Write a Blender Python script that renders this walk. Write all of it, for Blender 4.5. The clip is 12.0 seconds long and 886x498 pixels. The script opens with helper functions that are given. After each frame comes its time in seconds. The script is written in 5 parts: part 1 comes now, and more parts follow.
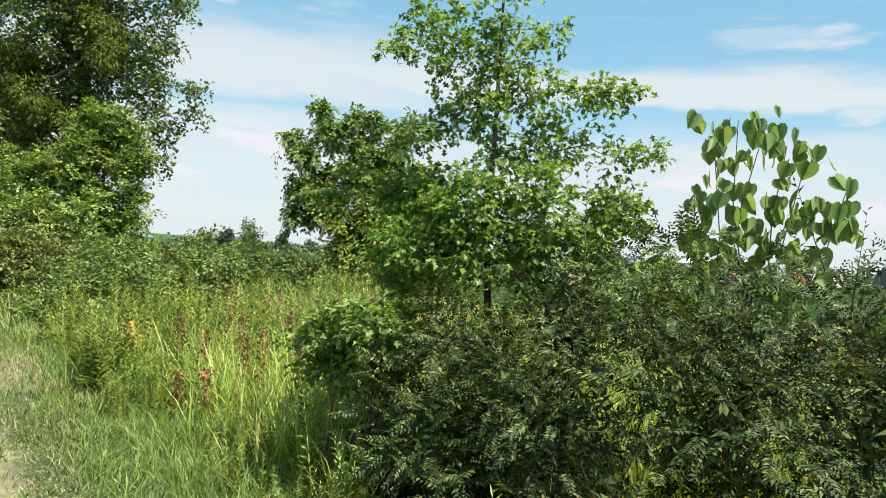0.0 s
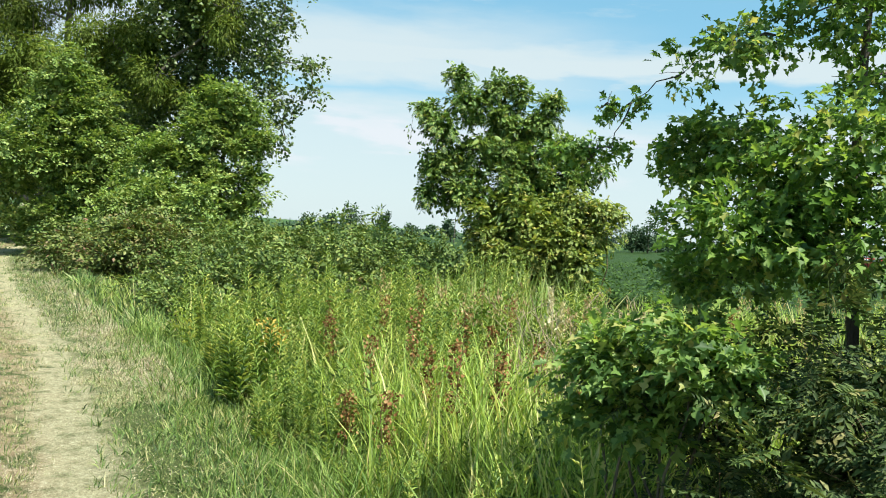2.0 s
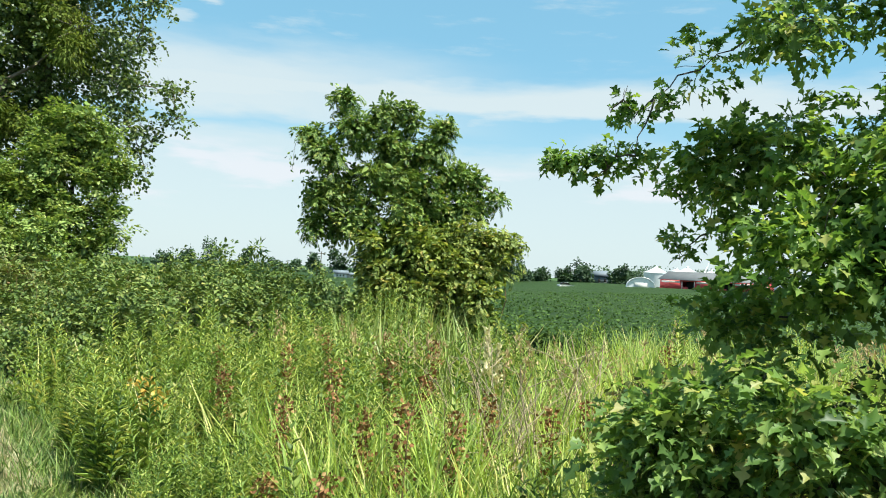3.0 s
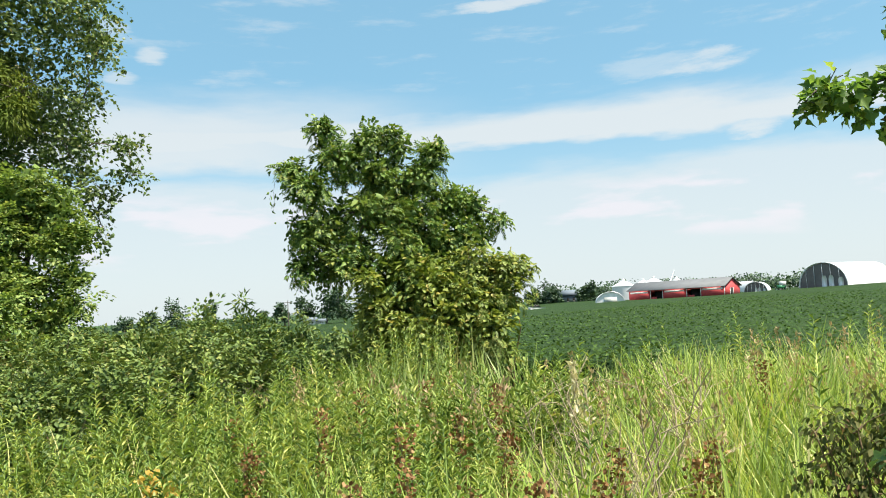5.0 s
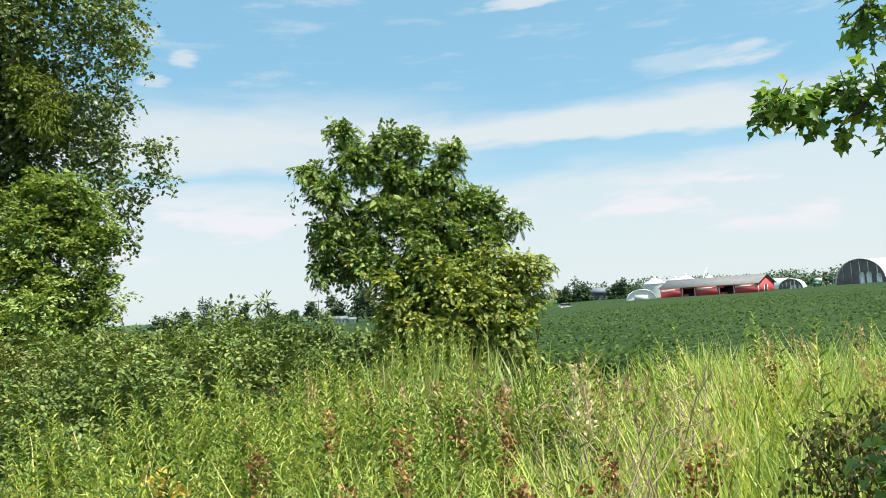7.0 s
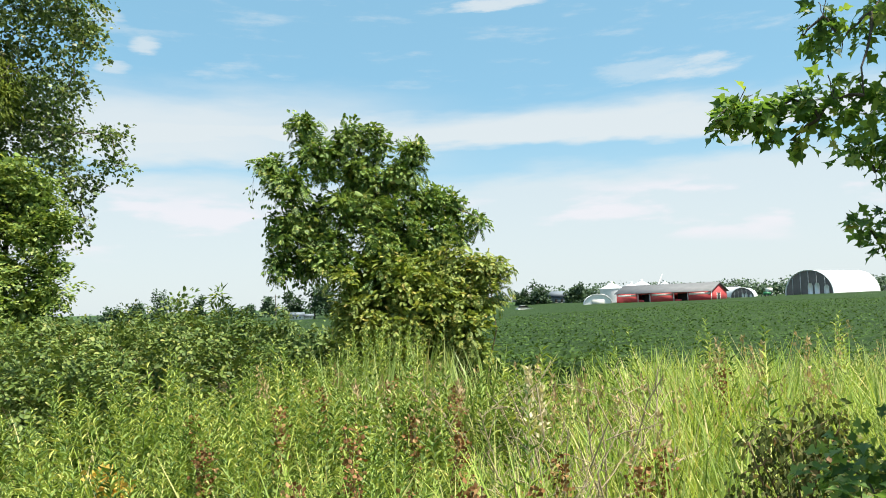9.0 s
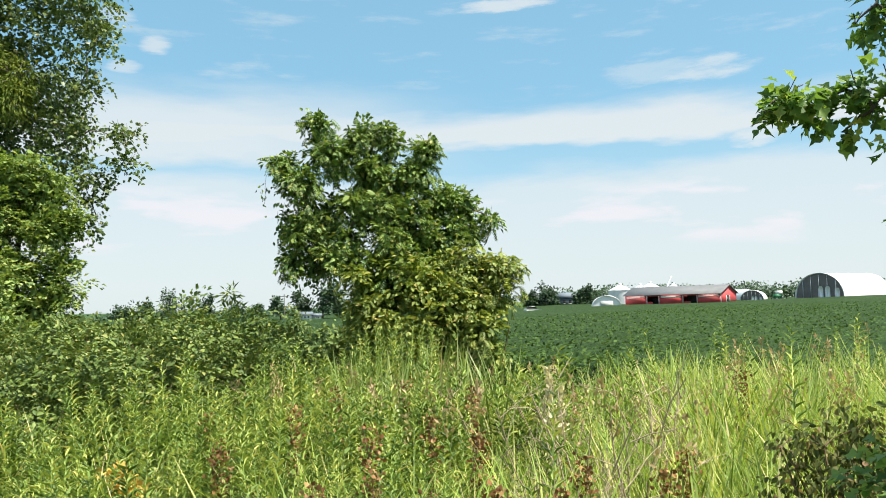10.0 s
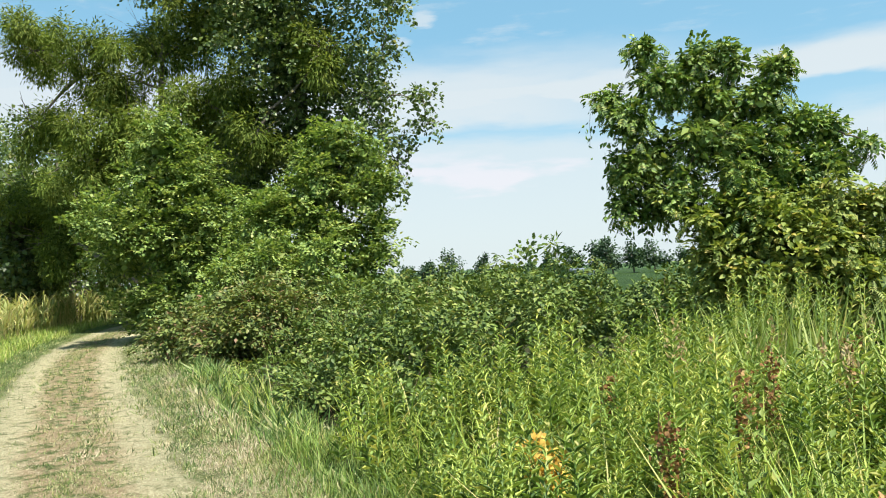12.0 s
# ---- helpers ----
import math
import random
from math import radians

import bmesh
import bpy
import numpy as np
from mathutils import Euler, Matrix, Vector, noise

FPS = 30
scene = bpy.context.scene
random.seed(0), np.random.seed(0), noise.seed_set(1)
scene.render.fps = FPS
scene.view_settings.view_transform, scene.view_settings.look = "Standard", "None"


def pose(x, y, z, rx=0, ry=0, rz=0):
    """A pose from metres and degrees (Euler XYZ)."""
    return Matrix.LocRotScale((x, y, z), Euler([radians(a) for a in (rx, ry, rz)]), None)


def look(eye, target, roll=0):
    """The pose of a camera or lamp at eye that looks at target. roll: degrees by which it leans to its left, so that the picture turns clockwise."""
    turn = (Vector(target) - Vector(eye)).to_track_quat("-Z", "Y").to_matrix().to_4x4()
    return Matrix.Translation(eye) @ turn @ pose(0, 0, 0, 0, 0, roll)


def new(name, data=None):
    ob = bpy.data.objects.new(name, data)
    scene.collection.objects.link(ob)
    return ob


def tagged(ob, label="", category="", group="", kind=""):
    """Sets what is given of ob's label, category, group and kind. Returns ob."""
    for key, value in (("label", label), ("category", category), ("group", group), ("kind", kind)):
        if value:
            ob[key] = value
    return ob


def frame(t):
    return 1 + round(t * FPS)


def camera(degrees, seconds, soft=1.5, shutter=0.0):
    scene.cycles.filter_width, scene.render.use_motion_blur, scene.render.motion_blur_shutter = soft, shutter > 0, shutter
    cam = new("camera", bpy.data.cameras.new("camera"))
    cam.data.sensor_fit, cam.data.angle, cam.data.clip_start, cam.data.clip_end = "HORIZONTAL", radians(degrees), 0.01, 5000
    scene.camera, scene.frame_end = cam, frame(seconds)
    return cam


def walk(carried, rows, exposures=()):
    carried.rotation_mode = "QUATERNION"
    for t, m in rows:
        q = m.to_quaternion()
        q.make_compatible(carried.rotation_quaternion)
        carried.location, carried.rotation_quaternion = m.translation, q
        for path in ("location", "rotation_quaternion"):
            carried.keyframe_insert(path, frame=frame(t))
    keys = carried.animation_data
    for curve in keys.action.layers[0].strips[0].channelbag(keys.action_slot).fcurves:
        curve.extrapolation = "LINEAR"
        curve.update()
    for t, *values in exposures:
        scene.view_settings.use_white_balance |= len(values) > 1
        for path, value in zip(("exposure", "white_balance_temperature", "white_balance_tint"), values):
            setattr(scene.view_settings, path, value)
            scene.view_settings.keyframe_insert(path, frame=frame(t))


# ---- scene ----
cam = camera(61.5, 12.0, soft=1.0)
PATH = [
    (0, (3.684, 4.294, 1.628), (3.574, 6.291, 1.642), 4.4),
    (0.5, (3.383, 4.655, 1.612), (3.019, 6.622, 1.587), 3.8),
    (1, (3.154, 5.073, 1.586), (2.661, 7.009, 1.499), 3.5),
    (1.5, (2.888, 5.444, 1.556), (2.393, 7.379, 1.454), 4.4),
    (2, (2.636, 5.818, 1.559), (2.272, 7.784, 1.509), 4.4),
    (2.5, (2.342, 6.211, 1.548), (2.183, 8.205, 1.546), 3.9),
    (3, (2.113, 6.607, 1.544), (2.1, 8.606, 1.605), 3.1),
    (3.2, (2.008, 6.748, 1.546), (2.047, 8.745, 1.633), 2.7),
    (4.8, (1.49, 7.58, 1.524), (1.584, 9.571, 1.691), -2.8),
    (5, (1.528, 7.59, 1.526), (1.613, 9.582, 1.679), -3.1),
    (5.5, (1.638, 7.598, 1.542), (1.652, 9.593, 1.68), -3.0),
    (6, (1.684, 7.57, 1.544), (1.682, 9.565, 1.679), -3.0),
    (6.5, (1.695, 7.55, 1.546), (1.697, 9.545, 1.692), -3.4),
    (7, (1.698, 7.542, 1.547), (1.703, 9.536, 1.7), -3.3),
    (7.5, (1.703, 7.553, 1.545), (1.758, 9.547, 1.695), -2.4),
    (9.5, (1.711, 7.588, 1.539), (1.823, 9.579, 1.686), -1.7),
    (10, (1.65, 7.631, 1.533), (1.739, 9.623, 1.682), -1.3),
    (10.5, (1.465, 7.749, 1.523), (1.53, 9.741, 1.682), -2.1),
    (11, (1.258, 7.964, 1.487), (1.198, 9.959, 1.605), -2.6),
    (11.5, (1.004, 8.21, 1.469), (0.767, 10.194, 1.566), -2.7),
    (12, (0.656, 8.502, 1.479), (0.041, 10.404, 1.536), -2.6),
]
EXPOSURE = 1.1
walk(cam, [(t, look(e, g, r)) for t, e, g, r in PATH], exposures=[(0, EXPOSURE, 6500, 10), (0.5, EXPOSURE, 6400, 9), (1.2, EXPOSURE, 6250, 3.5), (3.1, EXPOSURE, 6250, 3.5), (4.8, EXPOSURE, 6500, 10), (11.5, EXPOSURE, 6500, 10), (12, EXPOSURE, 6400, 9)])

# ---- world and sun ----
SUN_AZ, SUN_EL = radians(124), radians(65)      # azimuth clockwise from +y
sun_way = Vector((math.sin(SUN_AZ) * math.cos(SUN_EL), math.cos(SUN_AZ) * math.cos(SUN_EL), math.sin(SUN_EL)))


class Nodes:
    """Small wrapper to wire node trees in few words."""

    def __init__(self, tree):
        self.tree = tree
        tree.nodes.clear()

    def add(self, kind, ins=None, **props):
        n = self.tree.nodes.new(kind)
        for k, v in props.items():
            if k == "operation":
                n.operation = v
            elif k == "blend_type":
                n.blend_type = v
            elif k == "data_type":
                n.data_type = v
            elif k == "sky_type":
                n.sky_type = v
            elif k == "noise_dimensions":
                n.noise_dimensions = v
        for k, v in (ins or {}).items():
            self.put(n.inputs[k], v)
        return n

    def put(self, socket, v):
        if isinstance(v, bpy.types.NodeSocket):
            self.tree.links.new(v, socket)
        else:
            socket.default_value = v

    def math(self, op, a, b=0.0, c=0.0, clamp=False):
        n = self.add("ShaderNodeMath", {0: a, 1: b, 2: c}, operation=op)
        n.use_clamp = clamp
        return n.outputs[0]

    def vmath(self, op, a, b=(0, 0, 0)):
        return self.add("ShaderNodeVectorMath", {0: a, 1: b}, operation=op)

    def noise(self, vec, scale, detail=4, rough=0.55):
        return self.add("ShaderNodeTexNoise", {"Vector": vec, "Scale": scale, "Detail": detail, "Roughness": rough}).outputs["Fac"]

    def ramp(self, fac, stops):
        n = self.add("ShaderNodeValToRGB", {0: fac})
        el = n.color_ramp.elements
        while len(el) < len(stops):
            el.new(0.5)
        for e, (p, c) in zip(el, stops):
            e.position = p
            e.color = (*c, 1) if len(c) == 3 else c
        return n.outputs[0]

    def step(self, x, lo, hi):
        n = self.add("ShaderNodeMapRange", {0: x, 1: lo, 2: hi, 3: 0.0, 4: 1.0})
        n.interpolation_type = "SMOOTHSTEP"
        return n.outputs[0]

    def mix(self, f, a, b, kind="MIX"):
        n = self.add("ShaderNodeMix", data_type="RGBA", blend_type=kind)
        self.put(n.inputs[0], f)
        self.put(n.inputs[6], a)
        self.put(n.inputs[7], b)
        return n.outputs[2]


def rgb(r, g, b):
    return (r, g, b, 1.0)


world = bpy.data.worlds.new("sky")
scene.world = world
world.use_nodes = True
w = Nodes(world.node_tree)
sky = w.add("ShaderNodeTexSky", sky_type="NISHITA")
sky.sun_disc = False
sky.sun_elevation, sky.sun_rotation = SUN_EL, SUN_AZ
sky.air_density, sky.dust_density, sky.ozone_density = 1.0, 0.6, 1.5
gen = w.add("ShaderNodeTexCoord").outputs["Generated"]
sep = w.add("ShaderNodeSeparateXYZ", {0: gen})
dx, dy, dz = sep.outputs
flat = w.math("SQRT", w.math("ADD", w.math("MULTIPLY", dx, dx), w.math("MULTIPLY", dy, dy)))
elev = w.math("DIVIDE", dz, w.math("MAXIMUM", flat, 0.02))
azim = w.math("DIVIDE", dx, w.math("MAXIMUM", dy, 0.15))
sheet = w.add("ShaderNodeCombineXYZ", {0: azim, 1: w.math("MULTIPLY", elev, 4.5), 2: 0.0}).outputs[0]
warp = w.noise(sheet, 2.2, 5, 0.55)
fine = w.noise(sheet, 7.0, 6, 0.6)
bent = w.math("ADD", elev, w.math("MULTIPLY", w.math("SUBTRACT", warp, 0.5), 0.10))
bent = w.math("ADD", bent, w.math("MULTIPLY", w.math("SUBTRACT", fine, 0.5), 0.03))


def band(low, rise, fall, high):
    return w.math("MULTIPLY", w.step(bent, low, rise), w.math("SUBTRACT", 1.0, w.step(bent, fall, high)))


left_side = w.step(azim, 0.15, -0.25)
upper = w.math("MULTIPLY", band(0.200, 0.215, 0.235, 0.275), 0.80)
upper_left = w.math("MULTIPLY", w.math("MULTIPLY", band(0.17, 0.20, 0.25, 0.31), left_side), 0.75)
lower = w.math("MULTIPLY", band(-0.2, -0.1, 0.150, 0.185), 0.62)
wisps = w.math("MULTIPLY", w.math("MULTIPLY", w.step(fine, 0.52, 0.72), band(0.27, 0.31, 0.8, 1.2)), 0.32)
high_bank = w.math("MULTIPLY", w.math("MULTIPLY", w.step(warp, 0.45, 0.6), band(0.44, 0.455, 0.7, 1.2)), 0.6)
cloud = w.math("MAXIMUM", w.math("MAXIMUM", upper, upper_left), w.math("MAXIMUM", w.math("MAXIMUM", lower, high_bank), wisps))
puff = w.math("MULTIPLY", w.math("MULTIPLY", w.step(w.noise(sheet, 4.5, 5, 0.5), 0.50, 0.60), band(0.07, 0.10, 0.13, 0.16)), 0.6)
shred = w.noise(sheet, 11.0, 6, 0.65)
for a0, e0, aw, eh, k in ((-0.342, 0.345, 0.022, 0.020, 0.6), (-0.392, 0.374, 0.030, 0.008, 0.4), (-0.383, 0.308, 0.028, 0.012, 0.5), (0.136, 0.408, 0.075, 0.012, 0.7), (0.36, 0.30, 0.10, 0.018, 0.35), (0.482, 0.204, 0.045, 0.018, 0.7), (0.417, 0.294, 0.09, 0.018, 0.6)):
    da = w.math("DIVIDE", w.math("SUBTRACT", w.math("ADD", azim, w.math("MULTIPLY", w.math("SUBTRACT", warp, 0.5), 0.06)), a0), aw)
    de = w.math("DIVIDE", w.math("SUBTRACT", w.math("ADD", elev, w.math("MULTIPLY", w.math("SUBTRACT", fine, 0.5), 0.05)), e0), eh)
    spot = w.step(w.math("ADD", w.math("ADD", w.math("MULTIPLY", da, da), w.math("MULTIPLY", de, de)), w.math("MULTIPLY", w.math("SUBTRACT", shred, 0.5), 3.0)), 1.1, -0.1)
    cloud = w.math("MAXIMUM", cloud, w.math("MULTIPLY", spot, k))
haze = w.math("MULTIPLY", w.math("SUBTRACT", 1.0, w.step(elev, 0.0, 0.30)), 0.45)
SKY, CLOUD = 0.085, 0.415
blue = w.mix(1.0, sky.outputs[0], rgb(SKY * 0.94, SKY * 1.06, SKY * 1.0), "MULTIPLY")
tint = w.mix(0.62, blue, rgb(0.138, 0.29, 0.385))
tint = w.mix(haze, tint, rgb(0.37, 0.415, 0.42))
tint = w.mix(cloud, tint, rgb(CLOUD * 0.95, CLOUD * 0.985, CLOUD * 0.985))
tint = w.mix(puff, tint, rgb(0.45, 0.425, 0.45))
below = w.step(dz, -0.02, 0.0)
tint = w.mix(below, rgb(0.05, 0.07, 0.035), tint)
back = w.add("ShaderNodeBackground", {"Color": tint, "Strength": 1.0})
w.tree.links.new(back.outputs[0], w.add("ShaderNodeOutputWorld").inputs[0])

sun = new("sun", bpy.data.lights.new("sun", "SUN"))
sun.data.energy, sun.data.angle, sun.data.color = 5.0, radians(0.53), (1.0, 0.94, 0.82)
sun.matrix_world = look(tuple(sun_way * 60), (0, 0, 0))


# ---- materials ----
def material(name):
    m = bpy.data.materials.new(name)
    m.use_nodes = True
    return m, Nodes(m.node_tree)


def finish(n, shader):
    n.tree.links.new(shader, n.add("ShaderNodeOutputMaterial").inputs[0])


def leaf_mat(name, stops, trans=0.32, rough=0.48, spec=0.35, patch=1.2, patch_tint=(0.75, 0.85, 0.6)):
    """Foliage: each leaf takes its own tone, patches of growth shift it, light comes through the blade."""
    m, n = material(name)
    geo = n.add("ShaderNodeNewGeometry")
    stops = [(at_, (1.08 * r, 1.06 * g, b + 0.10 * g)) for at_, (r, g, b) in stops]
    col = n.ramp(geo.outputs["Random Per Island"], stops)
    big = n.noise(geo.outputs["Position"], patch, 3)
    col = n.mix(n.math("MULTIPLY", n.step(big, 0.42, 0.62), 0.72), col, rgb(*patch_tint), "MULTIPLY")
    small = n.noise(geo.outputs["Position"], 90.0, 2)
    col = n.mix(n.math("MULTIPLY", small, 0.35), col, rgb(0.72, 0.74, 0.66), "MULTIPLY")
    p = n.add("ShaderNodeBsdfPrincipled", {"Base Color": col, "Roughness": rough, "Specular IOR Level": spec})
    t = n.add("ShaderNodeBsdfTranslucent", {"Color": n.mix(1.0, col, rgb(1.25, 1.18, 0.65), "MULTIPLY")})
    s = n.add("ShaderNodeMixShader", {0: trans, 1: p.outputs[0], 2: t.outputs[0]})
    finish(n, s.outputs[0])
    return m


def plain_mat(name, stops, scale=3.0, rough=0.7, bump=0.3, fine_scale=40.0, metal=0.0, stretch=(1, 1, 1)):
    """A surface with two scales of variation and a fine relief."""
    m, n = material(name)
    pos = n.add("ShaderNodeNewGeometry").outputs["Position"]
    pos = n.vmath("MULTIPLY", pos, stretch).outputs[0]
    a = n.noise(pos, scale, 5)
    b = n.noise(pos, fine_scale, 4)
    f = n.math("ADD", n.math("MULTIPLY", a, 0.65), n.math("MULTIPLY", b, 0.35))
    col = n.ramp(f, stops)
    bmp = n.add("ShaderNodeBump", {"Strength": bump, "Distance": 0.02, "Height": b})
    p = n.add("ShaderNodeBsdfPrincipled", {"Base Color": col, "Roughness": rough, "Metallic": metal, "Normal": bmp.outputs[0]})
    finish(n, p.outputs[0])
    return m


DARK_BARK = plain_mat("oak_bark", [(0.2, (0.03, 0.025, 0.02)), (0.55, (0.075, 0.062, 0.05)), (0.85, (0.14, 0.12, 0.095))], 9.0, 0.9, 0.8, 70.0, stretch=(1, 1, 0.25))
OAK_LEAF = leaf_mat("oak_leaf", [(0, (0.06, 0.12, 0.024)), (0.5, (0.155, 0.265, 0.046)), (0.9, (0.30, 0.41, 0.085)), (1.0, (0.42, 0.40, 0.11))], 0.5, 0.45, 0.35)
REDBUD = leaf_mat("redbud_leaf", [(0, (0.06, 0.08, 0.025)), (0.6, (0.125, 0.15, 0.045)), (0.9, (0.19, 0.19, 0.065)), (1.0, (0.30, 0.18, 0.11))], 0.36, 0.65, 0.1)
PRIVET = leaf_mat("dark_shrub_leaf", [(0, (0.018, 0.034, 0.010)), (0.5, (0.052, 0.084, 0.022)), (0.88, (0.125, 0.165, 0.046)), (1.0, (0.26, 0.23, 0.09))], 0.2, 0.58, 0.18)
BRAMBLE = leaf_mat("bramble_leaf", [(0, (0.05, 0.088, 0.015)), (0.5, (0.112, 0.172, 0.028)), (0.9, (0.215, 0.275, 0.05)), (1.0, (0.31, 0.30, 0.075))], 0.2, 0.5, 0.25, patch=1.1, patch_tint=(0.66, 0.72, 0.5))
WALNUT = leaf_mat("walnut_leaf", [(0, (0.045, 0.09, 0.016)), (0.45, (0.125, 0.21, 0.033)), (0.9, (0.27, 0.355, 0.066)), (1.0, (0.36, 0.34, 0.085))], 0.27, 0.5, 0.28)
ASH = leaf_mat("ash_leaf", [(0, (0.085, 0.13, 0.018)), (0.5, (0.20, 0.265, 0.04)), (0.88, (0.34, 0.39, 0.075)), (1.0, (0.46, 0.38, 0.10))], 0.34, 0.5, 0.28)
MAPLE = leaf_mat("maple_leaf", [(0, (0.075, 0.13, 0.024)), (0.5, (0.185, 0.275, 0.047)), (0.85, (0.32, 0.40, 0.088)), (1.0, (0.42, 0.46, 0.13))], 0.34, 0.5, 0.3)
POPLAR = leaf_mat("poplar_leaf", [(0, (0.05, 0.08, 0.022)), (0.5, (0.115, 0.17, 0.042)), (0.93, (0.22, 0.285, 0.08)), (1.0, (0.33, 0.30, 0.13))], 0.34, 0.42, 0.4)
WILLOW = leaf_mat("willow_leaf", [(0, (0.07, 0.105, 0.014)), (0.5, (0.15, 0.205, 0.028)), (1.0, (0.23, 0.275, 0.046))], 0.36, 0.7, 0.08)
SUMAC = leaf_mat("russet_bush_leaf", [(0, (0.06, 0.09, 0.02)), (0.5, (0.15, 0.20, 0.045)), (0.85, (0.26, 0.27, 0.075)), (0.95, (0.22, 0.15, 0.07)), (1.0, (0.22, 0.11, 0.07))], 0.26, 0.5, 0.25)
CATALPA = leaf_mat("broad_leaf", [(0, (0.10, 0.18, 0.05)), (0.6, (0.22, 0.32, 0.10)), (1.0, (0.44, 0.50, 0.28))], 0.5, 0.45, 0.35)
TALL = leaf_mat("tall_grass", [(0, (0.14, 0.215, 0.026)), (0.4, (0.34, 0.455, 0.055)), (0.78, (0.52, 0.60, 0.10)), (0.9, (0.64, 0.59, 0.21)), (1.0, (0.72, 0.60, 0.31))], 0.38, 0.5, 0.35, patch=3.2, patch_tint=(0.55, 0.70, 0.5))
EDGE = leaf_mat("edge_grass", [(0, (0.08, 0.15, 0.02)), (0.5, (0.185, 0.29, 0.042)), (0.88, (0.32, 0.40, 0.085)), (1.0, (0.52, 0.45, 0.20))], 0.4, 0.5, patch=2.3)
REED = leaf_mat("cattail_blade", [(0, (0.16, 0.23, 0.045)), (0.6, (0.30, 0.38, 0.08)), (0.9, (0.48, 0.48, 0.17)), (1.0, (0.64, 0.52, 0.30))], 0.3, 0.42)
WEED = leaf_mat("weed_leaf", [(0, (0.06, 0.115, 0.015)), (0.45, (0.20, 0.295, 0.036)), (0.85, (0.40, 0.475, 0.076)), (1.0, (0.50, 0.48, 0.11))], 0.27, 0.5, 0.3, patch=3.4, patch_tint=(0.45, 0.6, 0.45))
LAWN = leaf_mat("mown_grass", [(0, (0.032, 0.064, 0.015)), (0.35, (0.10, 0.18, 0.034)), (0.65, (0.19, 0.28, 0.06)), (0.87, (0.30, 0.35, 0.12)), (1.0, (0.52, 0.48, 0.26))], 0.26, 0.55, 0.35, patch=0.7, patch_tint=(1.0, 0.88, 0.72))
STRAW = leaf_mat("cut_straw", [(0, (0.22, 0.17, 0.10)), (0.35, (0.42, 0.355, 0.22)), (0.7, (0.58, 0.52, 0.34)), (0.93, (0.70, 0.65, 0.47)), (1.0, (0.42, 0.25, 0.16))], 0.14, 0.6, 0.3)
SEED = leaf_mat("grass_seed", [(0, (0.26, 0.19, 0.09)), (0.6, (0.42, 0.33, 0.16)), (1.0, (0.52, 0.36, 0.22))], 0.3, 0.7)
RUST = leaf_mat("rust_seed_head", [(0, (0.13, 0.065, 0.025)), (0.6, (0.25, 0.125, 0.05)), (1.0, (0.42, 0.27, 0.12))], 0.15, 0.75, 0.1)
YELLOW = leaf_mat("yellow_flower", [(0, (0.45, 0.29, 0.03)), (1.0, (0.66, 0.47, 0.07))], 0.3, 0.6)
PLUME = leaf_mat("pale_plume", [(0, (0.50, 0.46, 0.25)), (1.0, (0.72, 0.68, 0.45))], 0.3, 0.7)
SOY = leaf_mat("soy_leaf", [(0, (0.03, 0.062, 0.012)), (0.6, (0.055, 0.105, 0.019)), (1.0, (0.10, 0.165, 0.03))], 0.25, 0.65, 0.1, patch=0.15, patch_tint=(0.85, 0.92, 0.85))
CORN = leaf_mat("corn_leaf", [(0, (0.24, 0.30, 0.08)), (0.6, (0.42, 0.43, 0.15)), (1.0, (0.58, 0.47, 0.24))], 0.4, 0.55, 0.25)
FAR_LEAF = leaf_mat("far_tree_leaf", [(0, (0.03, 0.065, 0.03)), (0.6, (0.055, 0.10, 0.045)), (1.0, (0.085, 0.14, 0.06))], 0.2, 0.6, patch=0.1)
BARK = plain_mat("bark", [(0.2, (0.05, 0.04, 0.03)), (0.55, (0.13, 0.11, 0.085)), (0.85, (0.22, 0.19, 0.15))], 6.0, 0.9, 0.8, 60.0, stretch=(1, 1, 0.25))
TWIG = plain_mat("dead_twig", [(0.2, (0.24, 0.18, 0.11)), (0.6, (0.42, 0.34, 0.22)), (0.9, (0.58, 0.50, 0.36))], 5.0, 0.85, 0.4, 80.0)
STEM = plain_mat("green_stem", [(0.2, (0.10, 0.16, 0.03)), (0.8, (0.22, 0.27, 0.08))], 8.0, 0.7, 0.2)
BROWN_STEM = plain_mat("brown_stem", [(0.2, (0.09, 0.06, 0.03)), (0.8, (0.22, 0.15, 0.08))], 8.0, 0.8, 0.3)
RED_WALL = plain_mat("red_board", [(0.3, (0.42, 0.045, 0.05)), (0.7, (0.58, 0.075, 0.075))], 0.5, 0.75, 0.4, 9.0, stretch=(1, 1, 0.1))
WHITE_TRIM = plain_mat("white_paint", [(0.3, (0.68, 0.68, 0.66)), (0.7, (0.82, 0.82, 0.8))], 1.0, 0.6, 0.1)
ROOF = plain_mat("grey_metal_roof", [(0.3, (0.10, 0.105, 0.11)), (0.7, (0.16, 0.165, 0.17))], 0.6, 0.75, 0.2, 6.0, 0.0)
STEEL = plain_mat("galvanised_steel", [(0.3, (0.62, 0.64, 0.66)), (0.7, (0.78, 0.79, 0.8))], 0.8, 0.45, 0.2, 8.0, 0.35)
FILM = plain_mat("white_film", [(0.3, (0.76, 0.77, 0.78)), (0.7, (0.86, 0.86, 0.86))], 0.4, 0.5, 0.1, 5.0)
MESH_CLOTH = plain_mat("dark_shade_cloth", [(0.3, (0.12, 0.11, 0.11)), (0.7, (0.19, 0.17, 0.17))], 0.8, 0.85, 0.2, 6.0)
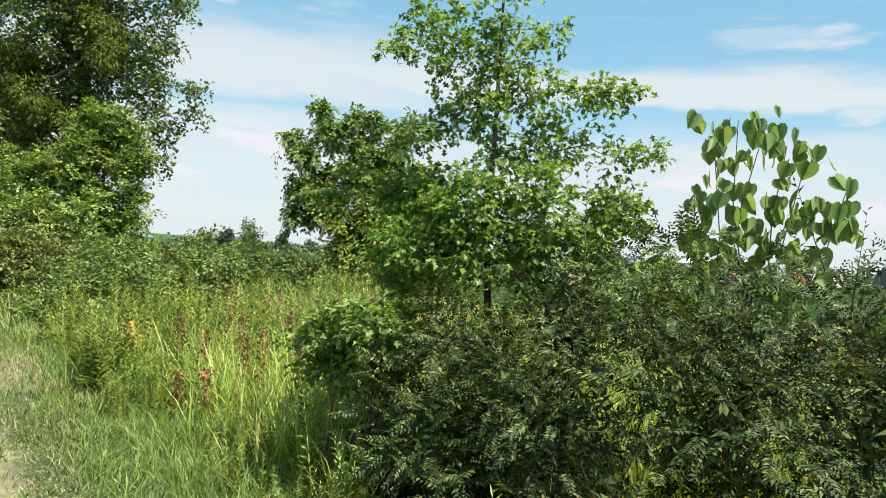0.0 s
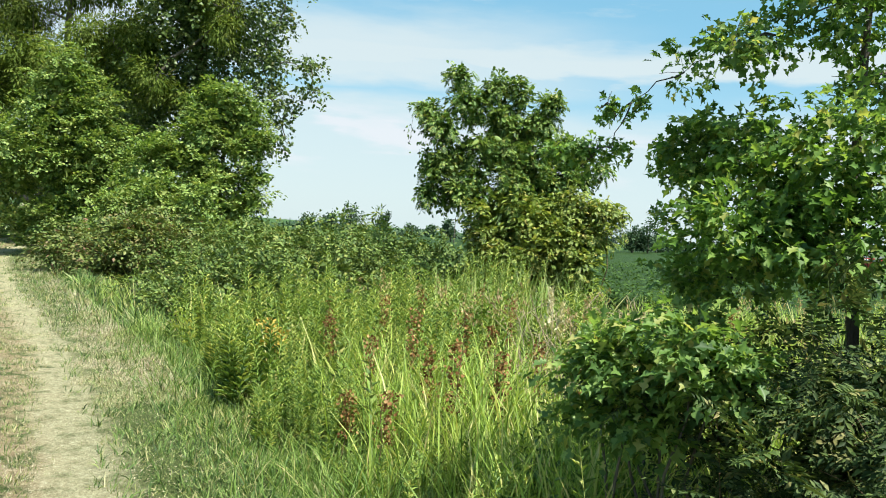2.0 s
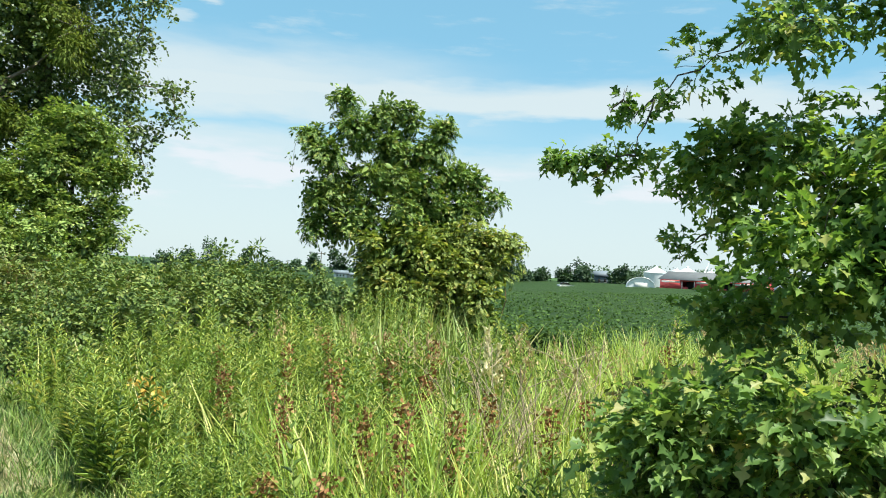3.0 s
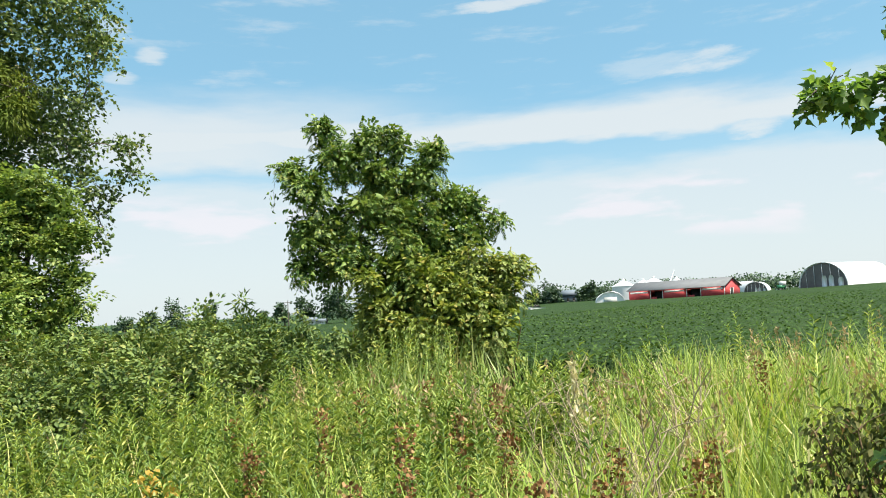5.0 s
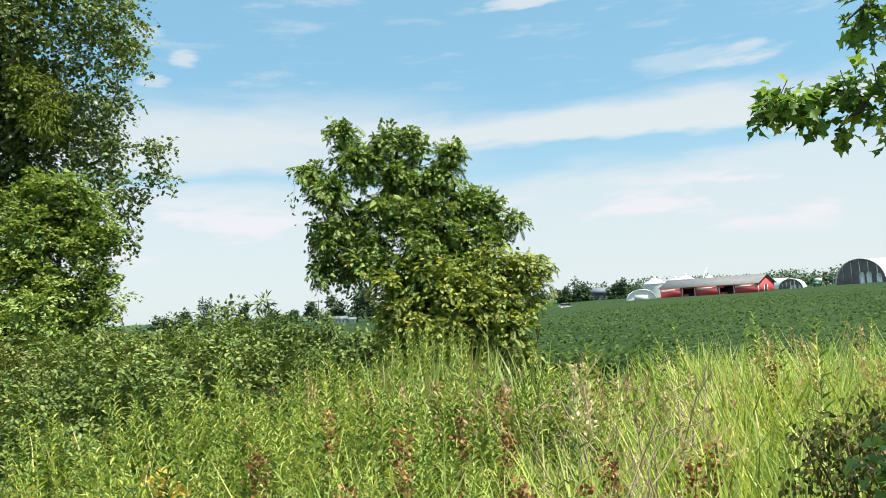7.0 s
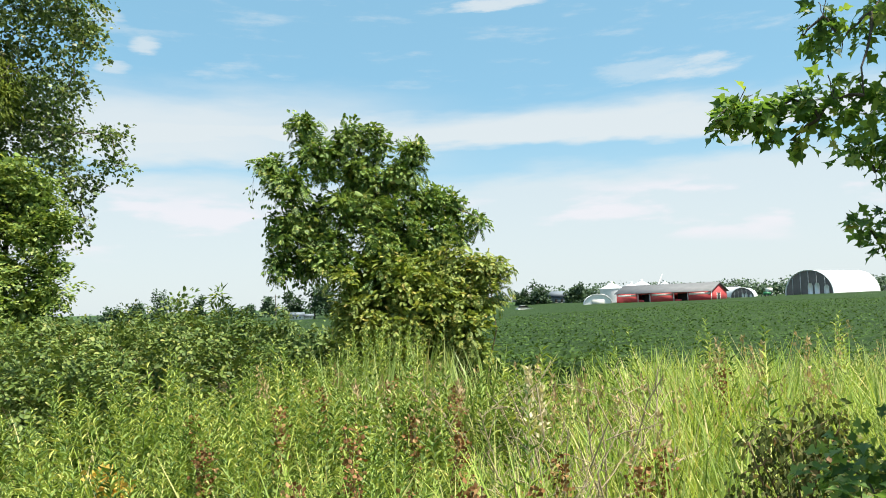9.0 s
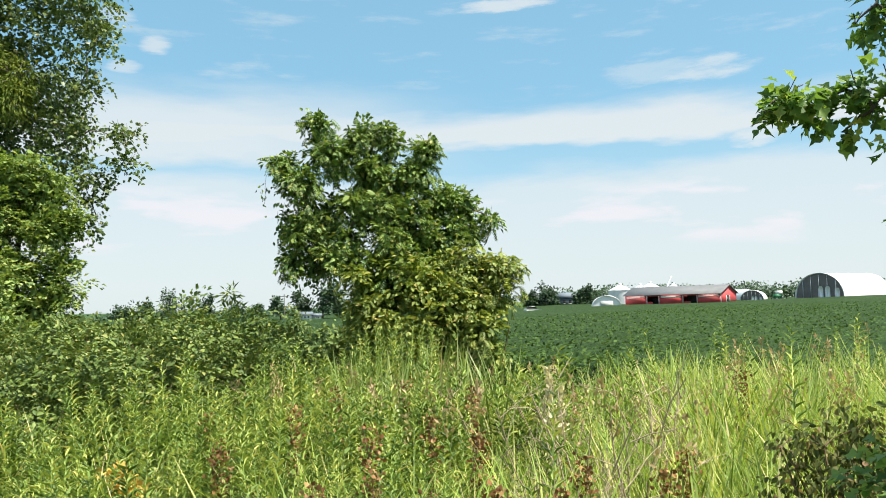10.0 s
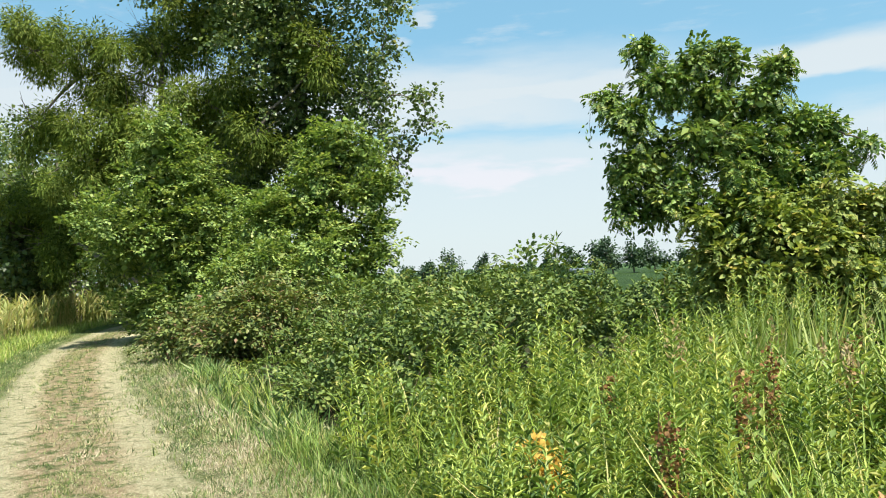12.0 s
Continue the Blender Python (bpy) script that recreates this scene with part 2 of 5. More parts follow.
DARK = plain_mat("dark_interior", [(0.3, (0.012, 0.012, 0.012)), (0.7, (0.03, 0.028, 0.026))], 1.0, 0.9, 0.1)
GREY_BLUE = plain_mat("slate_roof", [(0.3, (0.10, 0.13, 0.16)), (0.7, (0.16, 0.19, 0.22))], 1.0, 0.7, 0.1)
DUSTY = plain_mat("dusty_panel", [(0.3, (0.42, 0.43, 0.40)), (0.7, (0.55, 0.56, 0.53))], 1.0, 0.7, 0.1)
MACHINE = plain_mat("green_machine_paint", [(0.3, (0.02, 0.15, 0.06)), (0.7, (0.04, 0.24, 0.10))], 2.0, 0.45, 0.1)

# ---- the lie of the land: a mown track along D, its width along N ----
P0 = np.array((-2.12, 11.95))
D = np.array((-0.700, 0.714))
N = np.array((0.714, 0.700))


def bend(u):
    a = np.clip(np.asarray(u, float) - 9.0, 0, 22)
    back = np.clip(1.0 - np.asarray(u, float), 0, 14)
    return 0.009 * a * a + np.maximum(np.asarray(u, float) - 31.0, 0) * 0.396 - 0.065 * back


def at(u, v):
    """Plan place from the distance along the track and to its right."""
    u, v = np.asarray(u, float), np.asarray(v, float)
    off = v + bend(u)
    return np.stack((P0[0] + D[0] * u + N[0] * off, P0[1] + D[1] * u + N[1] * off), -1)


def along(xy):
    d = np.asarray(xy, float) - P0
    u = d @ D
    return u, d @ N - bend(u)


def ease(x, a, b):
    t = np.clip((np.asarray(x, float) - a) / (b - a), 0, 1)
    return t * t * (3 - 2 * t)


def wave(x, y, s):
    return (np.sin(x * 1.7 * s + 1.3) * np.sin(y * 1.3 * s + 0.4) + 0.5 * np.sin(x * 3.1 * s + y * 2.3 * s) + 0.35 * np.sin(y * 5.3 * s - x * 4.1 * s + 2.0)) / 1.85


def ground_z(xy):
    xy = np.asarray(xy, float)
    x, y = xy[..., 0], xy[..., 1]
    u, v = along(xy)
    near = 1 - ease(np.hypot(x, y - 12), 40, 90)
    z = 0.025 * wave(x, y, 1.1) * near
    z = z - near * 0.03 * (np.exp(-((v - 0.12) / 0.22) ** 2) + np.exp(-((v + 1.1) / 0.22) ** 2))
    z = z + 1.0 * ease(x, 60, 115) * ease(y, 60, 170) - 2.4 * ease(60 - x, 0, 60) * ease(y, 50, 200)
    return z


# ---- mesh helpers ----
rng = np.random.default_rng(7)


def mesh_np(name, verts, faces, mat, smooth=False):
    """A mesh from numpy arrays; faces is one array or a list of arrays of equal-sided faces."""
    faces = [np.asarray(f) for f in (faces if isinstance(faces, list) else [faces]) if len(f)]
    me = bpy.data.meshes.new(name)
    verts = np.asarray(verts, np.float32)
    loops = np.concatenate([f.ravel() for f in faces]).astype(np.int32)
    sides = np.concatenate([np.full(len(f), f.shape[1]) for f in faces])
    starts = np.concatenate(([0], np.cumsum(sides)[:-1])).astype(np.int32)
    me.vertices.add(len(verts))
    me.vertices.foreach_set("co", verts.ravel())
    me.loops.add(len(loops))
    me.loops.foreach_set("vertex_index", loops)
    me.polygons.add(len(sides))
    me.polygons.foreach_set("loop_start", starts)
    if smooth:
        me.polygons.foreach_set("use_smooth", np.ones(len(sides), bool))
    me.update(calc_edges=True)
    me.materials.append(mat)
    return me


def thing(name, label, category, place=(0, 0, 0), group="", kind=""):
    ob = new(name)
    ob.location = place
    ob.empty_display_size = 0.2
    return tagged(ob, label, category, group, kind)


def under(name, me, parent, label=""):
    """A mesh given in world coordinates, as a part of a thing."""
    ob = new(name, me)
    ob.parent = parent
    off = Vector(parent.location)
    p = parent.parent
    while p:
        off += Vector(p.location)
        p = p.parent
    ob.location = -off
    return tagged(ob, label) if label else ob


def unit(a):
    return a / np.maximum(np.linalg.norm(a, axis=-1, keepdims=True), 1e-6)


def leaves(shape, pos, axis, nrm, size):
    """Copies of a leaf shape as one set of vertices and faces."""
    T, F = shape
    a = unit(np.asarray(axis, float))
    nrm = np.asarray(nrm, float)
    n = unit(nrm - (nrm * a).sum(-1, keepdims=True) * a)
    s = np.cross(a, n)
    size = np.asarray(size, float).reshape(-1, 1, 1)
    V = pos[:, None, :] + size * (T[None, :, 0:1] * s[:, None] + T[None, :, 1:2] * a[:, None] + T[None, :, 2:3] * n[:, None])
    k = len(T)
    Fs = (np.arange(len(pos))[:, None, None] * k + F[None]).reshape(-1, F.shape[1])
    return V.reshape(-1, 3), Fs


def merged(sets):
    """Join sets of vertices and faces; returns vertices and a list of face arrays."""
    vs, fs, o = [], [], 0
    for v, f in sets:
        vs.append(v)
        fs.append(np.asarray(f) + o)
        o += len(v)
    return np.concatenate(vs), fs


def blade_leaf(width=0.28, fold=0.10, droop=0.12):
    """A pointed oval leaf, folded along its midrib."""
    T = np.array([(0, 0, 0), (-width * 0.8, 0.28, fold), (-width, 0.55, fold * 0.9), (0, 1, -droop), (width, 0.55, fold * 0.9), (width * 0.8, 0.28, fold)])
    return T, np.array([(0, 5, 4, 3), (0, 3, 2, 1)])


def thin_leaf(width=0.14, droop=0.15):
    T = np.array([(0, 0, 0), (-width, 0.4, 0.04), (0, 1, -droop), (width, 0.4, 0.04)])
    return T, np.array([(0, 3, 2), (0, 2, 1)])


def oak_leaf_shape():
    """A deeply lobed oak leaf: pointed side lobes with round bays between them."""
    half = [(0.015, 0.0), (0.07, 0.16), (0.24, 0.26), (0.20, 0.36), (0.08, 0.42), (0.34, 0.60), (0.28, 0.71), (0.11, 0.76), (0.0, 1.0)]
    k = len(half)
    T = [(x, y, 0.35 * x - 0.38 * y * y) for x, y in half] + [(-x, y, 0.35 * x - 0.38 * y * y) for x, y in half]
    T += [(0, 0, 0), (0, 0.35, -0.05), (0, 0.7, -0.19)]
    F = [(2 * k, *range(k), 2 * k + 2, 2 * k + 1), (2 * k + 1, 2 * k + 2, *range(2 * k - 1, k - 1, -1), 2 * k)]
    return np.array(T, float), np.array(F)


def compound_shape(pairs=6, spread=0.30, leaflet=0.30):
    """A feather-like leaf: pairs of drooping leaflets on one stalk."""
    T, F = [], []
    lt, lf = thin_leaf(0.2, 0.2)
    for i in range(pairs):
        y = 0.12 + 0.8 * i / (pairs - 1)
        drop = -0.25 * y * y
        grow = leaflet * (0.75 + 0.5 * math.sin(math.pi * (0.15 + 0.75 * i / pairs)))
        for side in (-1, 1):
            o = len(T)
            ax, ay = side * 0.88, 0.48
            for x, yy, z in lt:
                T.append(((ax * yy + ay * x) * grow, y + (ay * yy - ax * x) * grow, drop + (z - 0.25 * yy * yy) * grow))
            F += [(a + o, b + o, c + o) for a, b, c in lf]
    o = len(T)
    for x, yy, z in lt:
        T.append((x * leaflet, 0.92 + yy * leaflet, -0.22 + (z - 0.3 * yy) * leaflet))
    F += [(a + o, b + o, c + o) for a, b, c in lf]
    o = len(T)
    T += [(-0.008, 0, 0), (0.008, 0, 0), (0.005, 0.94, -0.22), (-0.005, 0.94, -0.22)]
    F += [(o, o + 1, o + 2), (o, o + 2, o + 3)]
    return np.array(T, float), np.array(F)


def blade_shape(segs=3, width=0.012, bow=0.35):
    """A grass blade one unit high that narrows and bows over."""
    T, F = [], []
    for i in range(segs):
        t = i / segs
        ww = width * (1 - 0.65 * t * t)
        T += [(-ww, t * (1 - 0.12 * bow * t), bow * t * t), (ww, t * (1 - 0.12 * bow * t), bow * t * t)]
    T.append((0, 1 - 0.25 * bow, bow))
    for i in range(segs - 1):
        F += [(2 * i, 2 * i + 1, 2 * i + 3), (2 * i, 2 * i + 3, 2 * i + 2)]
    k = 2 * segs - 2
    F.append((k, k + 1, k + 2))
    return np.array(T, float), np.array(F)


def weed_shape(n_leaf=26, seed=1, leaf=0.16, width=0.15, top=1.0):
    """An upright weed one unit high: a stem set all the way up with narrow leaves."""
    r = np.random.default_rng(seed)
    T, F = [], []
    for j in range(3):
        ang = j * 2.094
        T += [(0.008 * math.cos(ang), 0, 0.008 * math.sin(ang))]
    T.append((0.02, top, 0.02))
    F += [(0, 1, 3), (1, 2, 3), (2, 0, 3)]
    lt, lf = thin_leaf(width, 0.35)
    for i in range(n_leaf):
        y = 0.14 + 0.85 * i / n_leaf
        ang = i * 2.4 + r.uniform(-0.3, 0.3)
        size = leaf * (1.15 - 0.75 * y) * r.uniform(0.8, 1.2)
        out = np.array((math.cos(ang), r.uniform(0.6, 1.5) + 0.5 * y, math.sin(ang)))
        out /= np.linalg.norm(out)
        side = np.array((-math.sin(ang), 0, math.cos(ang)))
        upw = np.cross(side, out)
        o = len(T)
        for x, yy, z in lt:
            T.append(tuple(np.array((0.02 * y, y, 0.02 * y)) + size * (x * side + yy * out + z * upw)))
        F += [(a + o, b + o, c + o) for a, b, c in lf]
    return np.array(T, float), np.array(F)


def sprig_shape(n=16, leaf=0.21, width=0.2):
    """A leafy twig one unit long with its leaves in two flat ranks."""
    T, F = [(-0.006, 0, 0), (0.006, 0, 0), (0.0, 1.0, -0.04)], [(0, 1, 2)]
    lt, lf = thin_leaf(width, 0.18)
    for i in range(n):
        y, side = 0.08 + 0.88 * i / n, 1 if i % 2 else -1
        size = leaf * (1.1 - 0.5 * y) * (0.85 + 0.3 * ((i * 7) % 5) / 4)
        o = len(T)
        for x, yy, z in lt:
            T.append((side * size * (0.80 * yy + 0.6 * x), y + size * (0.6 * yy - 0.80 * x), size * (z + 0.12 * yy * ((i % 3) - 1)) - 0.04 * y))
        F += [(a + o, b + o, c + o) for a, b, c in lf]
    return np.array(T, float), np.array(F)


def tube(points, radii, sides=6):
    """A tapered limb along points."""
    pts = np.asarray(points, float)
    k = len(pts)
    V, F = [], []
    for i in range(k):
        d = pts[min(i + 1, k - 1)] - pts[max(i - 1, 0)]
        d = d / max(np.linalg.norm(d), 1e-6)
        a = np.cross(d, (0.31, 0.95, 0.05))
        a /= max(np.linalg.norm(a), 1e-6)
        b = np.cross(d, a)
        for j in range(sides):
            th = 2 * math.pi * j / sides
            V.append(pts[i] + radii[i] * (math.cos(th) * a + math.sin(th) * b))
    for i in range(k - 1):
        for j in range(sides):
            F.append((i * sides + j, i * sides + (j + 1) % sides, (i + 1) * sides + (j + 1) % sides, (i + 1) * sides + j))
    return np.array(V), np.array(F)


def limb(a, b, r0, r1, sag=0.1, sides=5, steps=5):
    """A limb from a to b with a natural bow and a little crookedness."""
    a, b = np.asarray(a, float), np.asarray(b, float)
    t = np.linspace(0, 1, steps)[:, None]
    span = np.linalg.norm(b - a)
    pts = a + (b - a) * t + np.array((0, 0, 1)) * (np.sin(t * math.pi) * sag * span)
    pts[1:-1] += rng.normal(0, 0.03 * span, (steps - 2, 3))
    return tube(pts, np.linspace(r0, r1, steps), sides)


def lobes_points(lobes, n, shell=0.5, power=2.0):
    """Points in a cloud of round lobes (x, y, z, r), thicker towards their skins, with the way outward."""
    L = np.asarray(lobes, float)
    wgt = L[:, 3] ** power
    pick = rng.choice(len(L), n, p=wgt / wgt.sum())
    d = unit(rng.normal(size=(n, 3)))
    r = (shell + (1 - shell) * rng.random(n)) * (1 + 0.22 * np.sin(d[:, 0] * 5 + pick) * np.sin(d[:, 2] * 6 + 2 * pick))
    return L[pick, :3] + d * (L[pick, 3] * r)[:, None], d


def bumpy(lobes, k=7, frac=0.42, out=0.72):
    """Break round lobes into many small uneven ones, so that the outline is ragged and has hollows."""
    rows = []
    for x, y, z, r in lobes:
        if r < 0.09:
            rows.append((x, y, z, r))
            continue
        rows.append((x, y, z, r * 0.55))
        for _ in range(k):
            d = unit(rng.normal(size=3) + np.array((0, 0, 0.15))) * r * out * rng.uniform(0.75, 1.12)
            rows.append((x + d[0], y + d[1], z + d[2], r * frac * rng.uniform(0.6, 1.2)))
    return rows


def foliage(lobes, clumps, per, shape, size, spread, shell=0.5, droop=0.2, up=0.8, low=0.05, squash=1.0, power=2.0, tumble=0.42):
    """Leaves in small sprays on the skins of lobes."""
    c, d = lobes_points(lobes, clumps, shell, power)
    p = np.repeat(c, per, 0)
    o = np.repeat(d, per, 0)
    j = rng.normal(size=p.shape)
    p = p + unit(j) * (spread * rng.random(len(p)) ** 0.5)[:, None] * np.array((1, 1, squash))
    axis = o * 0.6 + unit(j) * 0.75 + rng.normal(0, 0.3, p.shape) - np.array((0, 0, droop))
    nrm = np.array((0, 0, up)) + o * 0.35 + rng.normal(0, tumble, p.shape)
    keep = p[:, 2] > low
    p, axis, nrm = p[keep], axis[keep], nrm[keep]
    return leaves(shape, p, axis, nrm, size * rng.uniform(0.65, 1.25, len(p)))


def core(lobes, n, shape, size, reach=0.6):
    """The shaded leaves deep inside a crown, which close it to the light."""
    p, d = lobes_points([l for l in lobes if l[3] > 0.12], n, 0.05)
    L = np.asarray([l for l in lobes if l[3] > 0.12], float)
    near = np.argmin(((p[:, None] - L[None, :, :3]) ** 2).sum(-1), 1)
    p = L[near, :3] + (p - L[near, :3]) * reach
    keep = p[:, 2] > 0.05
    p = p[keep]
    return leaves(shape, p, rng.normal(size=p.shape), rng.normal(size=p.shape), size * rng.uniform(0.8, 1.3, len(p)))


def sprays(lobes, n, per, shape, size, rad, droop=0.35, thick=0.16, shell=0.8, low=0.05, power=2.0, top=0.6, tumble=0.3, lift=0.15):
    """Leafy twigs as flat drooping fans that overlap like shingles, lit above and dark between."""
    c, d = lobes_points(lobes, int(n * 1.6), shell, power)
    keep = rng.random(len(c)) < 1 - top * (1 - d[:, 2]) / 2
    c, d = c[keep][:n], d[keep][:n]
    m = len(c)
    out = unit(d * np.array((1, 1, 0.55)) + np.array((0, 0, lift)) + rng.normal(0, 0.25, (m, 3)))
    side = unit(np.cross(out, np.array((0, 0, 1.0)) + rng.normal(0, 0.25, (m, 3))))
    up = np.cross(side, out)
    grow = rad * rng.uniform(0.55, 1.3, m)
    R = lambda a: np.repeat(a, per, 0)
    a = rng.uniform(-0.45, 1.0, m * per)
    b = rng.uniform(-1, 1, m * per) * 0.62 * np.sqrt(np.clip(1.05 - a * a, 0.05, 1))
    h = -droop * (np.maximum(a, 0) ** 2 + 0.6 * b * b) + rng.normal(0, thick, m * per)
    p = R(c) + R(grow)[:, None] * (a[:, None] * R(out) + b[:, None] * R(side) + h[:, None] * R(up))
    axis = R(out) * (0.55 + 0.3 * a)[:, None] + R(side) * (1.3 * b)[:, None] - R(up) * (droop * 0.9 * np.maximum(a, 0.1))[:, None] + rng.normal(0, tumble, p.shape)
    nrm = R(up) + R(out) * (droop * a)[:, None] + rng.normal(0, tumble, p.shape)
    keep = p[:, 2] > low
    return leaves(shape, p[keep], axis[keep], nrm[keep], size * rng.uniform(0.65, 1.25, keep.sum()))


def woody(name, label, category, base, lobes, leaf_sets, trunk_r, leaf_mat_, crown="crown", lead=None, bark=BARK, twigs=60, group="", stems=1, rise=0.35, thick=0.5):
    """A tree or bush: trunk, limbs out to every lobe, fine twigs, and a crown of leaves."""
    zb = float(ground_z(base[:2]))
    ob = thing(name, label, category, (base[0], base[1], zb), group)
    L = np.asarray(lobes, float)
    top = L[L[:, 2].argmax()]
    foot = np.array((base[0], base[1], zb - 0.05))
    head = np.asarray(lead, float) if lead is not None else top[:3]
    steps = np.linspace(0, 1, 7)
    spine = foot + (head - foot) * steps[:, None]
    spine[1:-1, :2] += rng.normal(0, 0.008 * np.linalg.norm(head - foot), (5, 2))
    if stems == 1:
        v, f = tube(spine, trunk_r * (1 - 0.82 * steps), 9)
        under("trunk", mesh_np("trunk", v, f, bark, True), ob)
    sets = []
    reach = np.hypot(L[:, 0] - base[0], L[:, 1] - base[1])
    for i, (lx, ly, lz, lr) in enumerate(L):
        inner = np.nonzero(reach < reach[i] - 0.02)[0]
        gap = np.linalg.norm(L[inner, :3] - L[i, :3], axis=1) + 0.15 * reach[i] if len(inner) else np.array([1e9])
        if stems == 1 and gap.min() < reach[i] * 0.9:
            a = L[inner[gap.argmin()], :3]
            r0 = trunk_r * thick * 0.45
        elif stems == 1:
            k = np.clip((lz - rise * np.hypot(lx - base[0], ly - base[1]) - zb) / max(head[2] - zb, 0.1), 0.12, 0.95)
            a = np.array([np.interp(k, steps, spine[:, q]) for q in range(3)])
            r0 = trunk_r * (1 - 0.82 * k) * thick
        else:
            a = foot + np.array((*rng.normal(0, 0.12, 2), 0))
            if reach[i] > 1.2:
                a = np.array((lx + rng.normal(0, 0.2), ly + rng.normal(0, 0.2), float(ground_z((lx, ly))) - 0.05))
            r0 = trunk_r * 0.8
        sets.append(limb(a, (lx, ly, lz), r0, r0 * 0.3, 0.08))
        for _ in range(max(2, twigs // len(L))):
            d = unit(rng.normal(size=3)) + np.array((0, 0, 0.25))
            sets.append(limb((lx, ly, lz), np.array((lx, ly, max(lz, zb + 0.15))) + d * lr * 0.95, r0 * 0.28, r0 * 0.06 + 0.001, 0.04, 3, 4))
    v, f = merged(sets)
    tagged(under("branchwork", mesh_np("branchwork", v, f, bark, True), ob), kind="stuff")
    v, f = merged(leaf_sets)
    tagged(under(crown, mesh_np(crown, v, f, leaf_mat_), ob), kind="stuff")
    return ob


def stuff(name, label, category, sets, mat):
    v, f = merged(sets)
    return tagged(new(name, mesh_np(name, v, f, mat)), label, category, kind="stuff")


def box(x0, y0, z0, x1, y1, z1):
    V = np.array([(x, y, z) for x in (x0, x1) for y in (y0, y1) for z in (z0, z1)], float)
    F = np.array([(0, 1, 3, 2), (4, 6, 7, 5), (0, 4, 5, 1), (2, 3, 7, 6), (0, 2, 6, 4), (1, 5, 7, 3)])
    return V, F


# ---- ground: one sheet to the horizon ----
def ground_material():
    m, n = material("mown_track_and_soil")
    pos = n.add("ShaderNodeNewGeometry").outputs["Position"]
    rel = n.vmath("SUBTRACT", pos, (P0[0], P0[1], 0)).outputs[0]
    u = n.vmath("DOT_PRODUCT", rel, (D[0], D[1], 0)).outputs["Value"]
    v = n.vmath("DOT_PRODUCT", rel, (N[0], N[1], 0)).outputs["Value"]
    b = n.math("MAXIMUM", n.math("SUBTRACT", u, 9.0), 0.0)
    v = n.math("SUBTRACT", v, n.math("MULTIPLY", n.math("MULTIPLY", b, b), 0.009))
    back = n.math("MINIMUM", n.math("MAXIMUM", n.math("SUBTRACT", 1.0, u), 0.0), 14.0)
    v = n.math("ADD", v, n.math("MULTIPLY", back, 0.065))
    wob = n.noise(pos, 1.3, 4)
    v = n.math("ADD", v, n.math("MULTIPLY", n.math("SUBTRACT", wob, 0.5), 0.35))

    def strip(mid, half, soft):
        return n.math("SUBTRACT", 1.0, n.step(n.math("ABSOLUTE", n.math("SUBTRACT", v, mid)), half, half + soft))

    fine = n.noise(pos, 55.0, 5, 0.65)
    mid = n.noise(pos, 6.0, 4)
    grit = n.math("ADD", n.math("MULTIPLY", fine, 0.6), n.math("MULTIPLY", n.noise(pos, 17.0, 4, 0.7), 0.4))
    soil = n.ramp(grit, [(0.3, (0.21, 0.18, 0.10)), (0.5, (0.42, 0.375, 0.23)), (0.68, (0.66, 0.61, 0.42))])
    thatch = n.ramp(grit, [(0.3, (0.13, 0.09, 0.05)), (0.5, (0.31, 0.235, 0.14)), (0.7, (0.52, 0.43, 0.28))])
    turf = n.ramp(grit, [(0.3, (0.02, 0.032, 0.010)), (0.5, (0.085, 0.11, 0.034)), (0.7, (0.20, 0.215, 0.085))])
    dry = n.math("MAXIMUM", strip(0.12, 0.10, 0.26), strip(-1.1, 0.10, 0.26))
    dry = n.math("MULTIPLY", dry, n.step(mid, 0.22, 0.52))
    crown = n.math("MULTIPLY", strip(-0.5, 0.45, 0.25), n.step(mid, 0.36, 0.56))
    col = n.mix(crown, turf, thatch)
    col = n.mix(n.math("MULTIPLY", dry, 0.85), col, soil)
    humus = n.ramp(fine, [(0.3, (0.02, 0.024, 0.010)), (0.7, (0.07, 0.07, 0.03))])
    col = n.mix(n.step(v, 1.45, 1.75), col, humus)
    away = n.step(n.vmath("LENGTH", rel).outputs["Value"], 60.0, 120.0)
    crop = n.ramp(n.noise(pos, 0.5, 5), [(0.3, (0.03, 0.065, 0.02)), (0.7, (0.06, 0.11, 0.03))])
    col = n.mix(away, col, crop)
    bmp = n.add("ShaderNodeBump", {"Strength": 1.0, "Distance": 0.05, "Height": n.math("ADD", fine, mid)})
    p = n.add("ShaderNodeBsdfPrincipled", {"Base Color": col, "Roughness": 0.95, "Specular IOR Level": 0.15, "Normal": bmp.outputs[0]})
    finish(n, p.outputs[0])
    return m


def grid_mesh(name, xs, ys, zf, mat):
    X, Y = np.meshgrid(xs, ys)
    xy = np.stack((X, Y), -1)
    V = np.concatenate((xy, zf(xy)[..., None]), -1).reshape(-1, 3)
    w_, h_ = len(xs), len(ys)
    i = (np.arange(h_ - 1)[:, None] * w_ + np.arange(w_ - 1)[None]).ravel()
    return mesh_np(name, V, np.stack((i, i + 1, i + w_ + 1, i + w_), -1), mat, True)


s = np.linspace(-1, 1, 201)
spread_ = np.sinh(s * 6.2) / np.sinh(6.2) * 2400
tagged(new("ground", grid_mesh("ground", spread_ - 1, spread_ + 11, ground_z, ground_material())),
       "flat farmland ground with a mown two-rut grass track", "ground", kind="structure")


# ---- soybean field ----
def field_z(xy):
    x, y = xy[..., 0], xy[..., 1]
    return ground_z(xy) + 0.52 + 0.05 * wave(x, y, 3.0)


